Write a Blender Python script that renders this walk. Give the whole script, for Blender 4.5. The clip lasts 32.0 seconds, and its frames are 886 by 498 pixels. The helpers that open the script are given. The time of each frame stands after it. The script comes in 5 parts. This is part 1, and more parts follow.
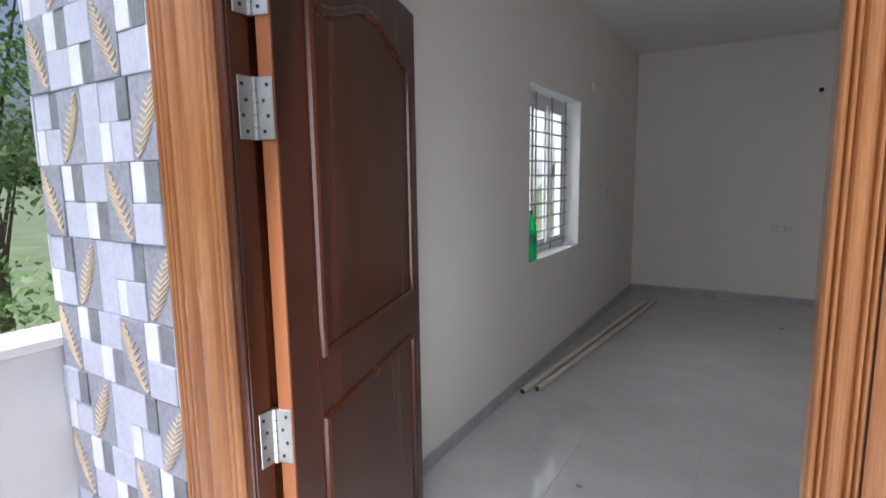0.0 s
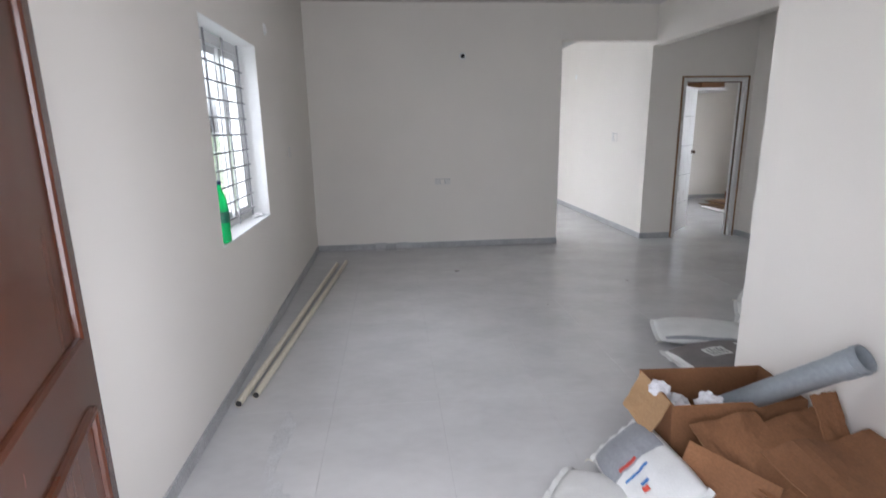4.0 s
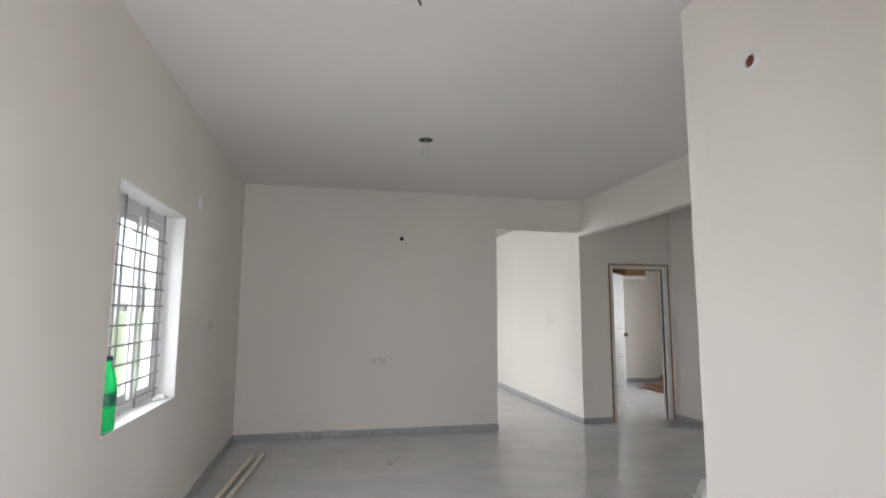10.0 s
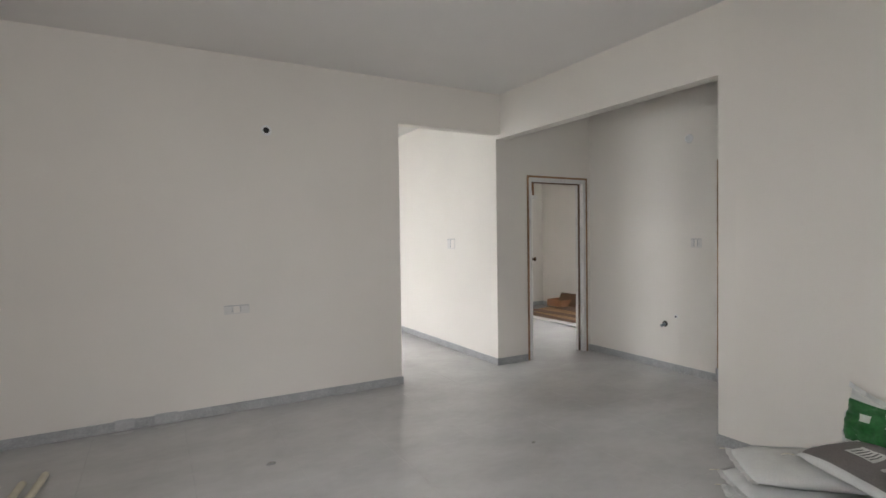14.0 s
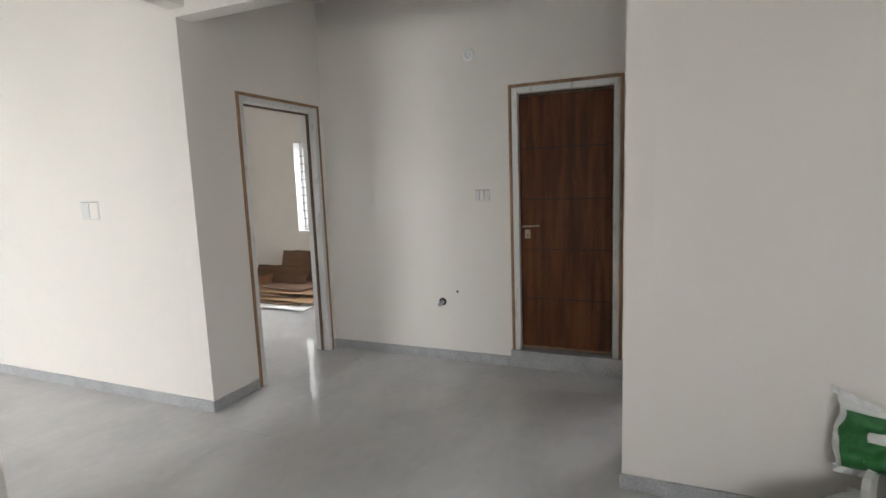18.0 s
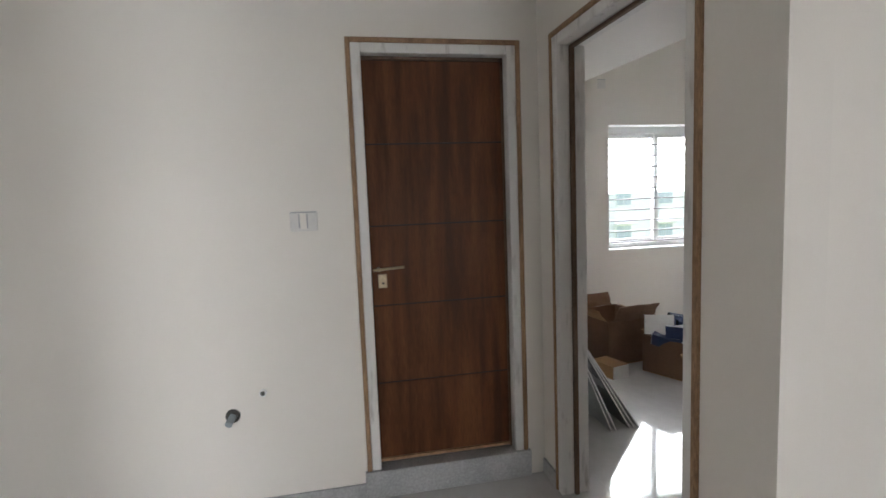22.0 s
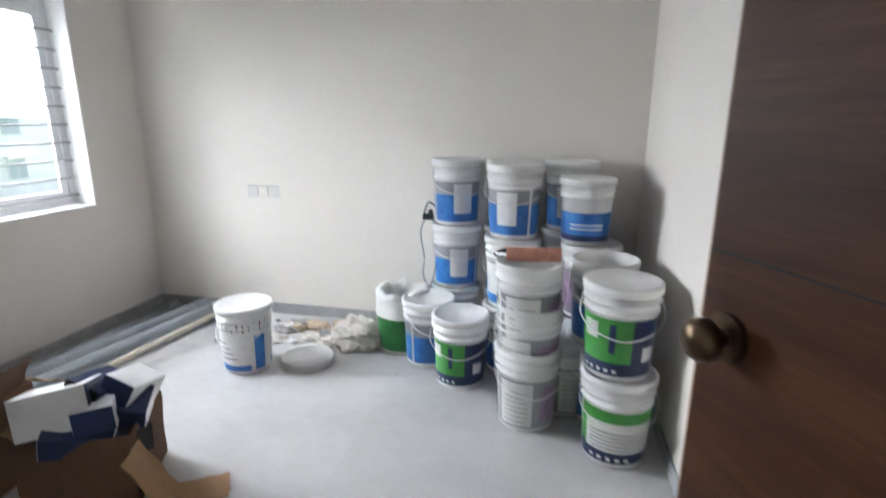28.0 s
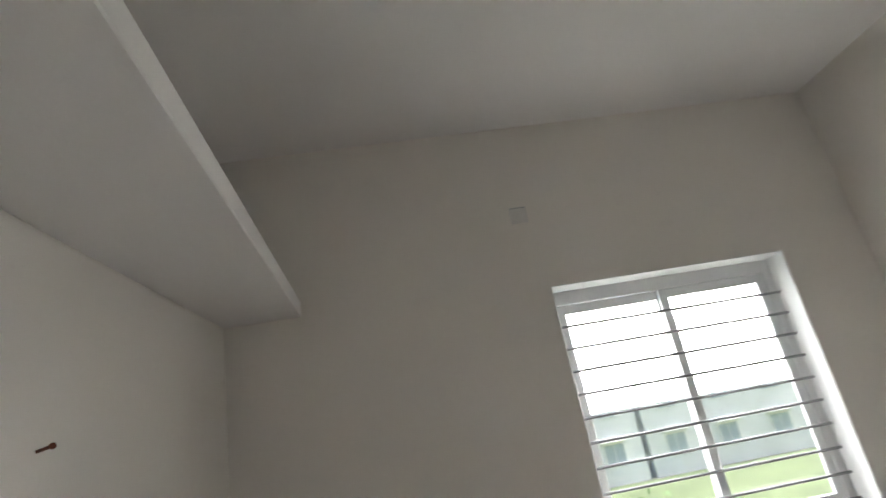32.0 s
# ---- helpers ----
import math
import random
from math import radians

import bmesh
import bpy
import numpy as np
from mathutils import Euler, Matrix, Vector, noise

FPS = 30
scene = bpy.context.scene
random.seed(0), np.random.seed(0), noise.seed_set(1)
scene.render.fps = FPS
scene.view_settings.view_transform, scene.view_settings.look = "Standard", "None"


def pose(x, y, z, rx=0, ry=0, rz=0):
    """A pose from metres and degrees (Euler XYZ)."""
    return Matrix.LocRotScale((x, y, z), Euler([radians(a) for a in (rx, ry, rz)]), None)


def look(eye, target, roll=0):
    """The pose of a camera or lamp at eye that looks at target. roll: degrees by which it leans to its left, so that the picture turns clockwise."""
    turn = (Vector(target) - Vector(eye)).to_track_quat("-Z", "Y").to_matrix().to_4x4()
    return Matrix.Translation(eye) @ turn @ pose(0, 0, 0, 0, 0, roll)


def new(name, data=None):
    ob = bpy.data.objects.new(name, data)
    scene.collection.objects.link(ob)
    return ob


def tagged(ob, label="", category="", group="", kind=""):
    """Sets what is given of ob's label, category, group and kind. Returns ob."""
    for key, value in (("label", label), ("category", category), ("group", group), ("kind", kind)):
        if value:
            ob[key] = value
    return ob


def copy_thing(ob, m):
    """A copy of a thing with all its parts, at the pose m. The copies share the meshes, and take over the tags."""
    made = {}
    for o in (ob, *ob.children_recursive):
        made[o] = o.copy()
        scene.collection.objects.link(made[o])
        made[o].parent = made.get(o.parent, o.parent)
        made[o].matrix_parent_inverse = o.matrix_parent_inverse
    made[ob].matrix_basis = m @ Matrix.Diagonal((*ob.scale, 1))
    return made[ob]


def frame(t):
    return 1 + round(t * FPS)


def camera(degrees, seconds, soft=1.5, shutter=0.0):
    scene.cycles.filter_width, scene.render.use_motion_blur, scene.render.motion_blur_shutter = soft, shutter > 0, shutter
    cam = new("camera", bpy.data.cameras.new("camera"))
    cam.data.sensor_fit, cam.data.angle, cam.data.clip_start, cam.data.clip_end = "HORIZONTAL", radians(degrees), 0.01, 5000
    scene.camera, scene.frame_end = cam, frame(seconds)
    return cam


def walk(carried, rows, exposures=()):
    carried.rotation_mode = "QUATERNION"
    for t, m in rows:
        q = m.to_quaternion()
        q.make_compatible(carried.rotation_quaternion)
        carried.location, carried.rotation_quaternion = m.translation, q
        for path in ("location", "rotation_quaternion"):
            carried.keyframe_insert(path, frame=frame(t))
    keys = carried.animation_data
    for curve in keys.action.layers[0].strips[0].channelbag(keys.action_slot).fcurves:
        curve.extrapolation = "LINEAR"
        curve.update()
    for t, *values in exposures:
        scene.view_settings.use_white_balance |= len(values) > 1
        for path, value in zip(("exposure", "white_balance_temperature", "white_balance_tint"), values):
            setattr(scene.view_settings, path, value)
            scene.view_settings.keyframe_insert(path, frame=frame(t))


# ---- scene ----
cam = camera(81.4, 32.0, shutter=0.35)
PATH = [
    (0, (1.382, -0.01, 1.491), (0.347, 1.679, 1.218), -0.8),
    (0.5, (1.389, -0.017, 1.523), (0.363, 1.7, 1.47), -0.6),
    (1, (1.348, 0.006, 1.539), (0.421, 1.777, 1.599), -0.6),
    (1.5, (1.248, 0.066, 1.528), (0.503, 1.921, 1.613), -1.1),
    (2, (1.102, 0.142, 1.534), (0.598, 2.077, 1.58), -1.2),
    (2.5, (1.006, 0.215, 1.54), (0.735, 2.197, 1.528), -1.3),
    (3, (0.972, 0.309, 1.544), (0.889, 2.303, 1.425), -1.1),
    (3.5, (0.966, 0.4, 1.528), (1.028, 2.38, 1.254), -0.7),
    (4, (0.979, 0.418, 1.525), (1.165, 2.356, 1.068), -0.9),
    (4.5, (0.982, 0.436, 1.514), (1.26, 2.308, 0.867), -1.1),
    (6.5, (0.896, 0.482, 1.497), (1.479, 2.312, 0.939), 2.0),
    (7, (0.91, 0.463, 1.507), (1.571, 2.335, 1.261), 2.1),
    (7.5, (0.905, 0.429, 1.527), (1.613, 2.299, 1.587), 0.8),
    (8, (0.922, 0.39, 1.533), (1.642, 2.226, 1.864), -0.3),
    (8.5, (0.898, 0.4, 1.542), (1.602, 2.195, 2.072), -0.9),
    (9, (0.841, 0.469, 1.544), (1.502, 2.248, 2.176), -1.1),
    (9.5, (1.031, 0.411, 1.509), (1.513, 2.288, 2.002), 0.2),
    (10, (1.049, 0.617, 1.478), (1.466, 2.559, 1.716), 0.2),
    (10.5, (1.041, 0.87, 1.464), (1.501, 2.816, 1.487), 0.7),
    (11, (1.023, 1.013, 1.456), (1.579, 2.931, 1.358), 0.5),
    (11.5, (0.953, 1.197, 1.446), (1.619, 3.076, 1.285), -0.2),
    (12, (0.899, 1.37, 1.448), (1.628, 3.226, 1.29), -1.4),
    (12.5, (0.833, 1.623, 1.442), (1.601, 3.462, 1.279), -1.8),
    (13, (0.862, 1.9, 1.432), (1.656, 3.73, 1.295), -1.2),
    (13.5, (0.925, 2.154, 1.437), (1.797, 3.952, 1.356), -0.8),
    (15.5, (1.355, 3.173, 1.484), (2.768, 4.586, 1.405), -2.0),
    (16, (1.463, 3.439, 1.477), (3.034, 4.669, 1.354), -2.4),
    (16.5, (1.569, 3.645, 1.476), (3.268, 4.692, 1.341), -2.8),
    (17, (1.709, 3.889, 1.491), (3.484, 4.792, 1.306), -2.6),
    (17.5, (1.841, 4.113, 1.491), (3.646, 4.949, 1.278), -2.3),
    (18, (1.947, 4.371, 1.476), (3.772, 5.145, 1.21), -2.1),
    (18.5, (2.047, 4.578, 1.481), (3.881, 5.32, 1.182), -2.2),
    (19, (2.188, 4.779, 1.482), (4.025, 5.494, 1.141), -2.1),
    (19.5, (2.369, 4.964, 1.48), (4.225, 5.635, 1.159), -1.4),
    (20, (2.519, 5.16, 1.485), (4.423, 5.686, 1.174), -1.4),
    (20.5, (2.691, 5.332, 1.467), (4.648, 5.641, 1.196), -1.6),
    (21, (2.89, 5.427, 1.434), (4.875, 5.48, 1.201), -2.2),
    (21.5, (3.142, 5.455, 1.422), (5.121, 5.284, 1.195), -2.1),
    (22, (3.37, 5.49, 1.428), (5.321, 5.098, 1.229), -2.2),
    (22.5, (3.582, 5.549, 1.432), (5.457, 4.886, 1.216), -2.4),
    (23, (3.795, 5.566, 1.425), (5.546, 4.61, 1.282), -3.4),
    (23.5, (4.025, 5.494, 1.434), (5.63, 4.303, 1.368), -2.9),
    (24, (4.242, 5.424, 1.459), (5.658, 4.011, 1.486), -2.5),
    (24.5, (4.465, 5.336, 1.432), (5.669, 3.739, 1.445), -2.9),
    (25, (4.618, 5.26, 1.389), (5.508, 3.491, 1.105), -1.7),
    (25.5, (4.738, 5.135, 1.372), (5.337, 3.349, 0.698), -0.2),
    (27.5, (5.136, 4.529, 1.377), (5.333, 2.697, 0.598), 2.3),
    (28, (5.213, 4.384, 1.377), (5.609, 2.485, 0.891), 0.3),
    (28.5, (5.259, 4.293, 1.399), (5.815, 2.377, 1.258), -0.6),
    (29, (5.293, 4.16, 1.438), (6.038, 2.316, 1.652), -1.6),
    (29.5, (5.32, 4.098, 1.432), (6.297, 2.404, 1.853), -3.3),
    (30, (5.37, 4.061, 1.429), (6.61, 2.575, 1.934), -5.4),
    (30.5, (5.448, 4.019, 1.425), (6.929, 2.796, 1.983), -7.5),
    (31, (5.546, 3.964, 1.475), (7.193, 3.012, 2.092), -9.9),
    (31.5, (5.619, 3.798, 1.503), (7.4, 3.181, 2.173), -10.3),
    (32, (5.682, 3.589, 1.524), (7.565, 3.386, 2.169), -10.3),
]
EXPOSURES = [(0, 0.0, 5900, 11), (1, -0.1, 5900, 7), (1.8, 0.4, 5900, 7), (3, 1.0, 5850, 7), (4, 1.1, 5850, 12), (6.5, 0.95, 6200, 10), (7, 1.05, 6300, 10), (8.5, 0.95, 6300, 10), (10, 1.08, 6200, 10), (12.5, 1.12, 6400, 10), (13.5, 1.15, 6300, 10), (16, 1.45, 6350, 8), (19.5, 1.3, 6200, 10), (20, 1.3, 6200, 10), (21, 1.65, 6200, 10), (22, 1.55, 6200, 10), (23, 1.8, 6100, 10), (24, 1.9, 6000, 10), (25, 1.95, 5900, 10), (25.5, 1.85, 5900, 10), (27.5, 1.6, 5900, 10), (28, 1.5, 5950, 10), (28.5, 0.95, 6200, 12), (29, 0.75, 6300, 12), (30, 1.1, 6700, 16), (31, 1.2, 6600, 8), (32, 1.0, 6450, 8)]
walk(cam, [(t, look(eye, target, roll)) for t, eye, target, roll in PATH], EXPOSURES)


# ---- light ----
world = bpy.data.worlds.new("sky")
scene.world = world
world.use_nodes = True
wn = world.node_tree.nodes
sky = wn.new("ShaderNodeTexSky")
sky.sky_type, sky.sun_disc = "NISHITA", False
sky.sun_elevation, sky.sun_rotation = radians(66), radians(180)
sky.air_density, sky.dust_density, sky.ozone_density = 1.0, 7.0, 0.6
wn["Background"].inputs[1].default_value = 0.15
world.node_tree.links.new(sky.outputs[0], wn["Background"].inputs[0])
sun = new("sun", bpy.data.lights.new("sun", "SUN"))
sun.data.energy, sun.data.angle, sun.data.color = 3.2, radians(20), (0.97, 0.985, 1.0)
sun.matrix_world = look((0, -9, 20), (0, 0, 0))


def daylight(name, centre, way, width, height, power):
    """Sky light that comes in through an opening, falling from above."""
    lamp = new(name, bpy.data.lights.new(name, "AREA"))
    lamp.data.shape, lamp.data.size, lamp.data.size_y, lamp.data.energy = "RECTANGLE", width, height, power
    lamp.data.color, lamp.data.spread = (1.0, 0.99, 0.985), radians(150)
    lamp.matrix_world = look(centre, Vector(centre) + Vector(way))
    return lamp


daylight("daylight_hall_window", (-0.85, 4.5, 1.95), (1, 0, -0.70), 4.8, 2.6, 145)
daylight("daylight_passage_window", (-0.85, 9.2, 1.95), (1, 0, -0.60), 3.2, 2.0, 125)
daylight("daylight_bedroom_window", (10.1, 1.6, 2.95), (-1, 0.08, -0.75), 6.5, 3.9, 540)
daylight("daylight_room_window", (8.95, 8.65, 1.75), (-1, 0, -0.50), 3.2, 2.6, 150)
daylight("daylight_entrance", (0.96, 0.66, 1.20), (0, 1, -0.25), 0.9, 1.5, 13)


# ---- materials ----
def material(name, base, rough=0.6, metal=0.0, vary=0.06, scale=3.0, fine=60.0, bump=0.0, stretch=(1, 1, 1), coat=0.0, second=None, spread=(0.35, 0.7), whole=False, turn=0, shine=0.5):
    """Base colour broken up by two scales of noise, with relief and uneven gloss."""
    m = bpy.data.materials.new(name)
    m.use_nodes = True
    t = m.node_tree
    n, link = t.nodes, t.links.new
    b = n["Principled BSDF"]
    geo = n.new("ShaderNodeNewGeometry")
    info = n.new("ShaderNodeObjectInfo")
    mapping = n.new("ShaderNodeMapping")
    mapping.inputs["Scale"].default_value = stretch
    mapping.inputs["Rotation"].default_value = (0, 0, radians(turn))
    shift = n.new("ShaderNodeVectorMath")
    shift.operation = "MULTIPLY_ADD"
    shift.inputs[1].default_value = (17.0, 29.0, 11.0)
    link(info.outputs["Random"], shift.inputs[0])
    coords = n.new("ShaderNodeTexCoord")
    link(coords.outputs["Object"], shift.inputs[2])
    link(geo.outputs["Position"] if whole else shift.outputs[0], mapping.inputs["Vector"])
    big, small = n.new("ShaderNodeTexNoise"), n.new("ShaderNodeTexNoise")
    big.inputs["Scale"].default_value, big.inputs["Detail"].default_value = scale, 5
    small.inputs["Scale"].default_value, small.inputs["Detail"].default_value = fine, 3
    for tex in (big, small):
        link(mapping.outputs[0], tex.inputs["Vector"])
    ramp = n.new("ShaderNodeValToRGB")
    dark = second or tuple(c * (1 - 2.2 * vary) for c in base)
    ramp.color_ramp.elements[0].position, ramp.color_ramp.elements[1].position = spread
    ramp.color_ramp.elements[0].color = (*dark, 1)
    ramp.color_ramp.elements[1].color = (*base, 1)
    link(big.outputs["Fac"], ramp.inputs[0])
    mix = n.new("ShaderNodeMix")
    mix.data_type, mix.blend_type = "RGBA", "OVERLAY"
    mix.inputs["Factor"].default_value = min(1.0, vary * 4)
    link(ramp.outputs[0], mix.inputs["A"])
    link(small.outputs["Fac"], mix.inputs["B"])
    link(mix.outputs["Result"], b.inputs["Base Color"])
    gloss = n.new("ShaderNodeMapRange")
    swing = min(0.1, rough * 0.5)
    gloss.inputs["To Min"].default_value, gloss.inputs["To Max"].default_value = rough - swing, min(1, rough + swing)
    link(big.outputs["Fac"], gloss.inputs["Value"])
    link(gloss.outputs[0], b.inputs["Roughness"])
    b.inputs["Metallic"].default_value = metal
    b.inputs["Specular IOR Level"].default_value = shine
    b.inputs["Coat Weight"].default_value = coat
    b.inputs["Coat Roughness"].default_value = 0.12
    if bump:
        relief = n.new("ShaderNodeBump")
        relief.inputs["Strength"].default_value, relief.inputs["Distance"].default_value = bump, 0.004
        link(small.outputs["Fac"], relief.inputs["Height"])
        link(relief.outputs[0], b.inputs["Normal"])
    return m


PAINT = material("wall_paint", (0.80, 0.76, 0.705), 0.75, vary=0.018, scale=1.1, fine=240, bump=0.10)
REVEAL = material("white_primer", (0.84, 0.84, 0.83), 0.7, vary=0.02, scale=5, fine=200, bump=0.12)
CEILING = material("ceiling_paint", (0.80, 0.775, 0.75), 0.8, vary=0.018, scale=0.9, fine=200, bump=0.08)
STONE = material("grey_stone", (0.45, 0.45, 0.455), 0.35, vary=0.10, scale=7, fine=90, bump=0.03)
FLOOR = material("polished_grey_tile", (0.575, 0.57, 0.565), 0.055, vary=0.02, scale=2.6, fine=14, bump=0.0, stretch=(0.8, 1.3, 1), turn=52, second=(0.515, 0.51, 0.507), spread=(0.36, 0.66), whole=True)
CEMENT = material("cement", (0.34, 0.335, 0.32), 0.9, vary=0.10, scale=4, fine=80, bump=0.25)
TEAK = material("polished_teak", (0.42, 0.19, 0.07), 0.22, vary=0.09, scale=5, fine=70, stretch=(7, 7, 0.35), second=(0.30, 0.115, 0.04), coat=0.5)
# Same varnish as the teak, its colour darkened for the shade indoors.
SHADETEAK = material("varnished_teak_in_shade", (0.085, 0.023, 0.0085), 0.25, vary=0.035, scale=2.2, fine=60, stretch=(5, 5, 0.4), second=(0.050, 0.013, 0.005), coat=0.10)
# Lighter copy of the varnish: daylight on the leaf's edge, put into the colour.
LITEDGE = material("lit_leaf_edge", (0.27, 0.095, 0.033), 0.4, vary=0.05, scale=5, fine=60, stretch=(8, 8, 0.4))
FLUSH = material("brown_laminate", (0.140, 0.052, 0.0185), 0.55, vary=0.12, scale=3.0, fine=42, stretch=(5, 5, 0.5), second=(0.060, 0.0205, 0.0075), spread=(0.36, 0.66), whole=True, shine=0.2)
WENGE = material("dark_laminate", (0.100, 0.041, 0.0175), 0.5, vary=0.08, scale=4, fine=50, stretch=(0.35, 5, 5), second=(0.056, 0.021, 0.009), shine=0.2)
RAWWOOD = material("unpainted_frame_edge", (0.38, 0.235, 0.13), 0.7, vary=0.15, scale=7, fine=60, stretch=(3, 3, 0.6), second=(0.22, 0.13, 0.07))
STOPWOOD = material("stained_door_stop", (0.17, 0.105, 0.065), 0.7, vary=0.15, scale=7, fine=60, stretch=(3, 3, 0.6), second=(0.11, 0.07, 0.045))
FRAMEWHITE = material("primer_smeared_frame", (0.70, 0.69, 0.67), 0.6, vary=0.05, scale=9, fine=120, bump=0.1, stretch=(3, 3, 0.6), second=(0.42, 0.40, 0.38), spread=(0.25, 0.42))
STEEL = material("brushed_steel", (0.62, 0.62, 0.61), 0.32, 1.0, vary=0.06, scale=30, fine=200)
BLACK = material("black_plastic", (0.02, 0.02, 0.022), 0.45, vary=0.1, shine=0.25)
GREYPVC = material("grey_pvc", (0.30, 0.33, 0.35), 0.4, vary=0.05, scale=8)
CREAMPVC = material("cream_pvc", (0.72, 0.67, 0.54), 0.45, vary=0.05, scale=8)
CARD = material("cardboard", (0.26, 0.12, 0.052), 0.85, vary=0.08, scale=3, fine=120, bump=0.1, second=(0.20, 0.09, 0.038))
# Dull cardboard, darkened further for the shadow side of the bedroom cartons.
CARDSHADE = material("dull_shaded_cardboard", (0.185, 0.105, 0.06), 0.9, vary=0.10, scale=3, fine=120, bump=0.1, second=(0.125, 0.07, 0.04))
CARDIN = material("cardboard_inside", (0.38, 0.23, 0.115), 0.85, vary=0.06, scale=3, fine=120, bump=0.1)
PLATE = material("warm_white_plate", (0.70, 0.68, 0.65), 0.5, vary=0.03, scale=20)
WHITEPL = material("white_plastic", (0.78, 0.78, 0.77), 0.35, vary=0.04, scale=9)
BAG = material("white_woven_bag", (0.72, 0.72, 0.70), 0.55, vary=0.05, scale=6, fine=160, bump=0.15)
BAGGREY = material("grey_bag_print", (0.21, 0.19, 0.185), 0.55, vary=0.08, scale=6, fine=160, bump=0.12)
UPVC = material("window_frame_white", (0.74, 0.74, 0.74), 0.4, vary=0.03)
BARS = material("grille_paint", (0.30, 0.30, 0.31), 0.5, vary=0.05)


BRASS = material("dull_brass", (0.46, 0.38, 0.26), 0.35, 1.0, vary=0.08)
BRONZE = material("dark_bronze", (0.16, 0.11, 0.07), 0.35, 0.9, vary=0.1)
GRASS = material("pale_grass", (0.20, 0.25, 0.13), 0.9, vary=0.15, scale=0.4, fine=4)
LEAVES = material("tree_leaves", (0.22, 0.36, 0.13), 0.55, vary=0.15, scale=1.5, fine=9, second=(0.13, 0.22, 0.07))
BARK = material("bark", (0.14, 0.10, 0.07), 0.9, vary=0.2, scale=9)
BLUE = material("blue_label", (0.026, 0.105, 0.38), 0.35, vary=0.08, scale=14, second=(0.045, 0.20, 0.50))
NAVY = material("navy_label", (0.015, 0.03, 0.10), 0.35, vary=0.08)
GREEN = material("green_label", (0.06, 0.30, 0.05), 0.35, vary=0.06, scale=9)
BAGGREEN = material("green_bag_print", (0.03, 0.17, 0.045), 0.45, vary=0.10, scale=8, bump=0.1)
SILVER = material("grey_label", (0.30, 0.31, 0.33), 0.35, vary=0.05)
PAPER = material("white_paper_label", (0.72, 0.72, 0.70), 0.6, vary=0.04, scale=20)
PURPLE = material("mauve_label", (0.34, 0.24, 0.36), 0.4, vary=0.1, scale=30)
INK = material("print_ink", (0.10, 0.10, 0.11), 0.6, vary=0.05)
PEACH = material("peach_roller_pile", (0.70, 0.36, 0.27), 0.9, vary=0.08, scale=20, bump=0.3)
SHEEN = material("grey_glazed_panel", (0.45, 0.46, 0.46), 0.25, vary=0.05)


def glass(name, tint, rough):
    m = bpy.data.materials.new(name)
    m.use_nodes = True
    b = m.node_tree.nodes["Principled BSDF"]
    b.inputs["Base Color"].default_value = (*tint, 1)
    b.inputs["Roughness"].default_value = rough
    b.inputs["Transmission Weight"].default_value = 1.0
    b.inputs["IOR"].default_value = 1.45 if rough < 0.05 else 1.2
    if rough > 0.05:
        b.inputs["Transmission Weight"].default_value = 0.55
    return m


GLASS = glass("window_glass", (0.97, 0.99, 0.99), 0.02)
BOTTLE = glass("green_bottle_plastic", (0.05, 0.80, 0.25), 0.08)


# ---- mesh helpers ----
def link_mesh(name, bm, mat, parent=None, label=""):
    me = bpy.data.meshes.new(name)
    bm.normal_update()
    bm.to_mesh(me)
    bm.free()
    for one in mat if isinstance(mat, (list, tuple)) else [mat]:
        me.materials.append(one)
    ob = new(name, me)
    if parent:
        ob.parent = parent
    if label:
        ob["label"] = label
    return ob


def part(name, bm, mat, parent, label=""):
    return link_mesh(name, bm, mat, parent, label)


def thing(name, at, label, category, group="", turn=0, kind=""):
    ob = new(name)
    ob.matrix_world = pose(*at, 0, 0, turn)
    return tagged(ob, label, category, group, kind)


def structure(name, bm, mat, label="", category=""):
    return tagged(link_mesh(name, bm, mat), label, category, kind="structure")


def box(lo, hi, bevel=0.0, bm=None, segments=1):
    bm = bm or bmesh.new()
    c = [(a + b) / 2 for a, b in zip(lo, hi)]
    s = [abs(b - a) for a, b in zip(lo, hi)]
    made = bmesh.ops.create_cube(bm, size=1, matrix=Matrix.LocRotScale(c, None, s))
    if bevel:
        edges = list({e for v in made["verts"] for e in v.link_edges})
        bmesh.ops.bevel(bm, geom=edges, offset=bevel, segments=segments, affect="EDGES", profile=0.5)
    return bm


def tube(a, b, radius, sides=16, bm=None, radius2=None, caps=True):
    bm = bm or bmesh.new()
    a, b = Vector(a), Vector(b)
    m = Matrix.Translation((a + b) / 2) @ (b - a).to_track_quat("Z", "Y").to_matrix().to_4x4()
    bmesh.ops.create_cone(bm, cap_ends=caps, segments=sides, radius1=radius, radius2=radius if radius2 is None else radius2, depth=(b - a).length, matrix=m)
    return bm


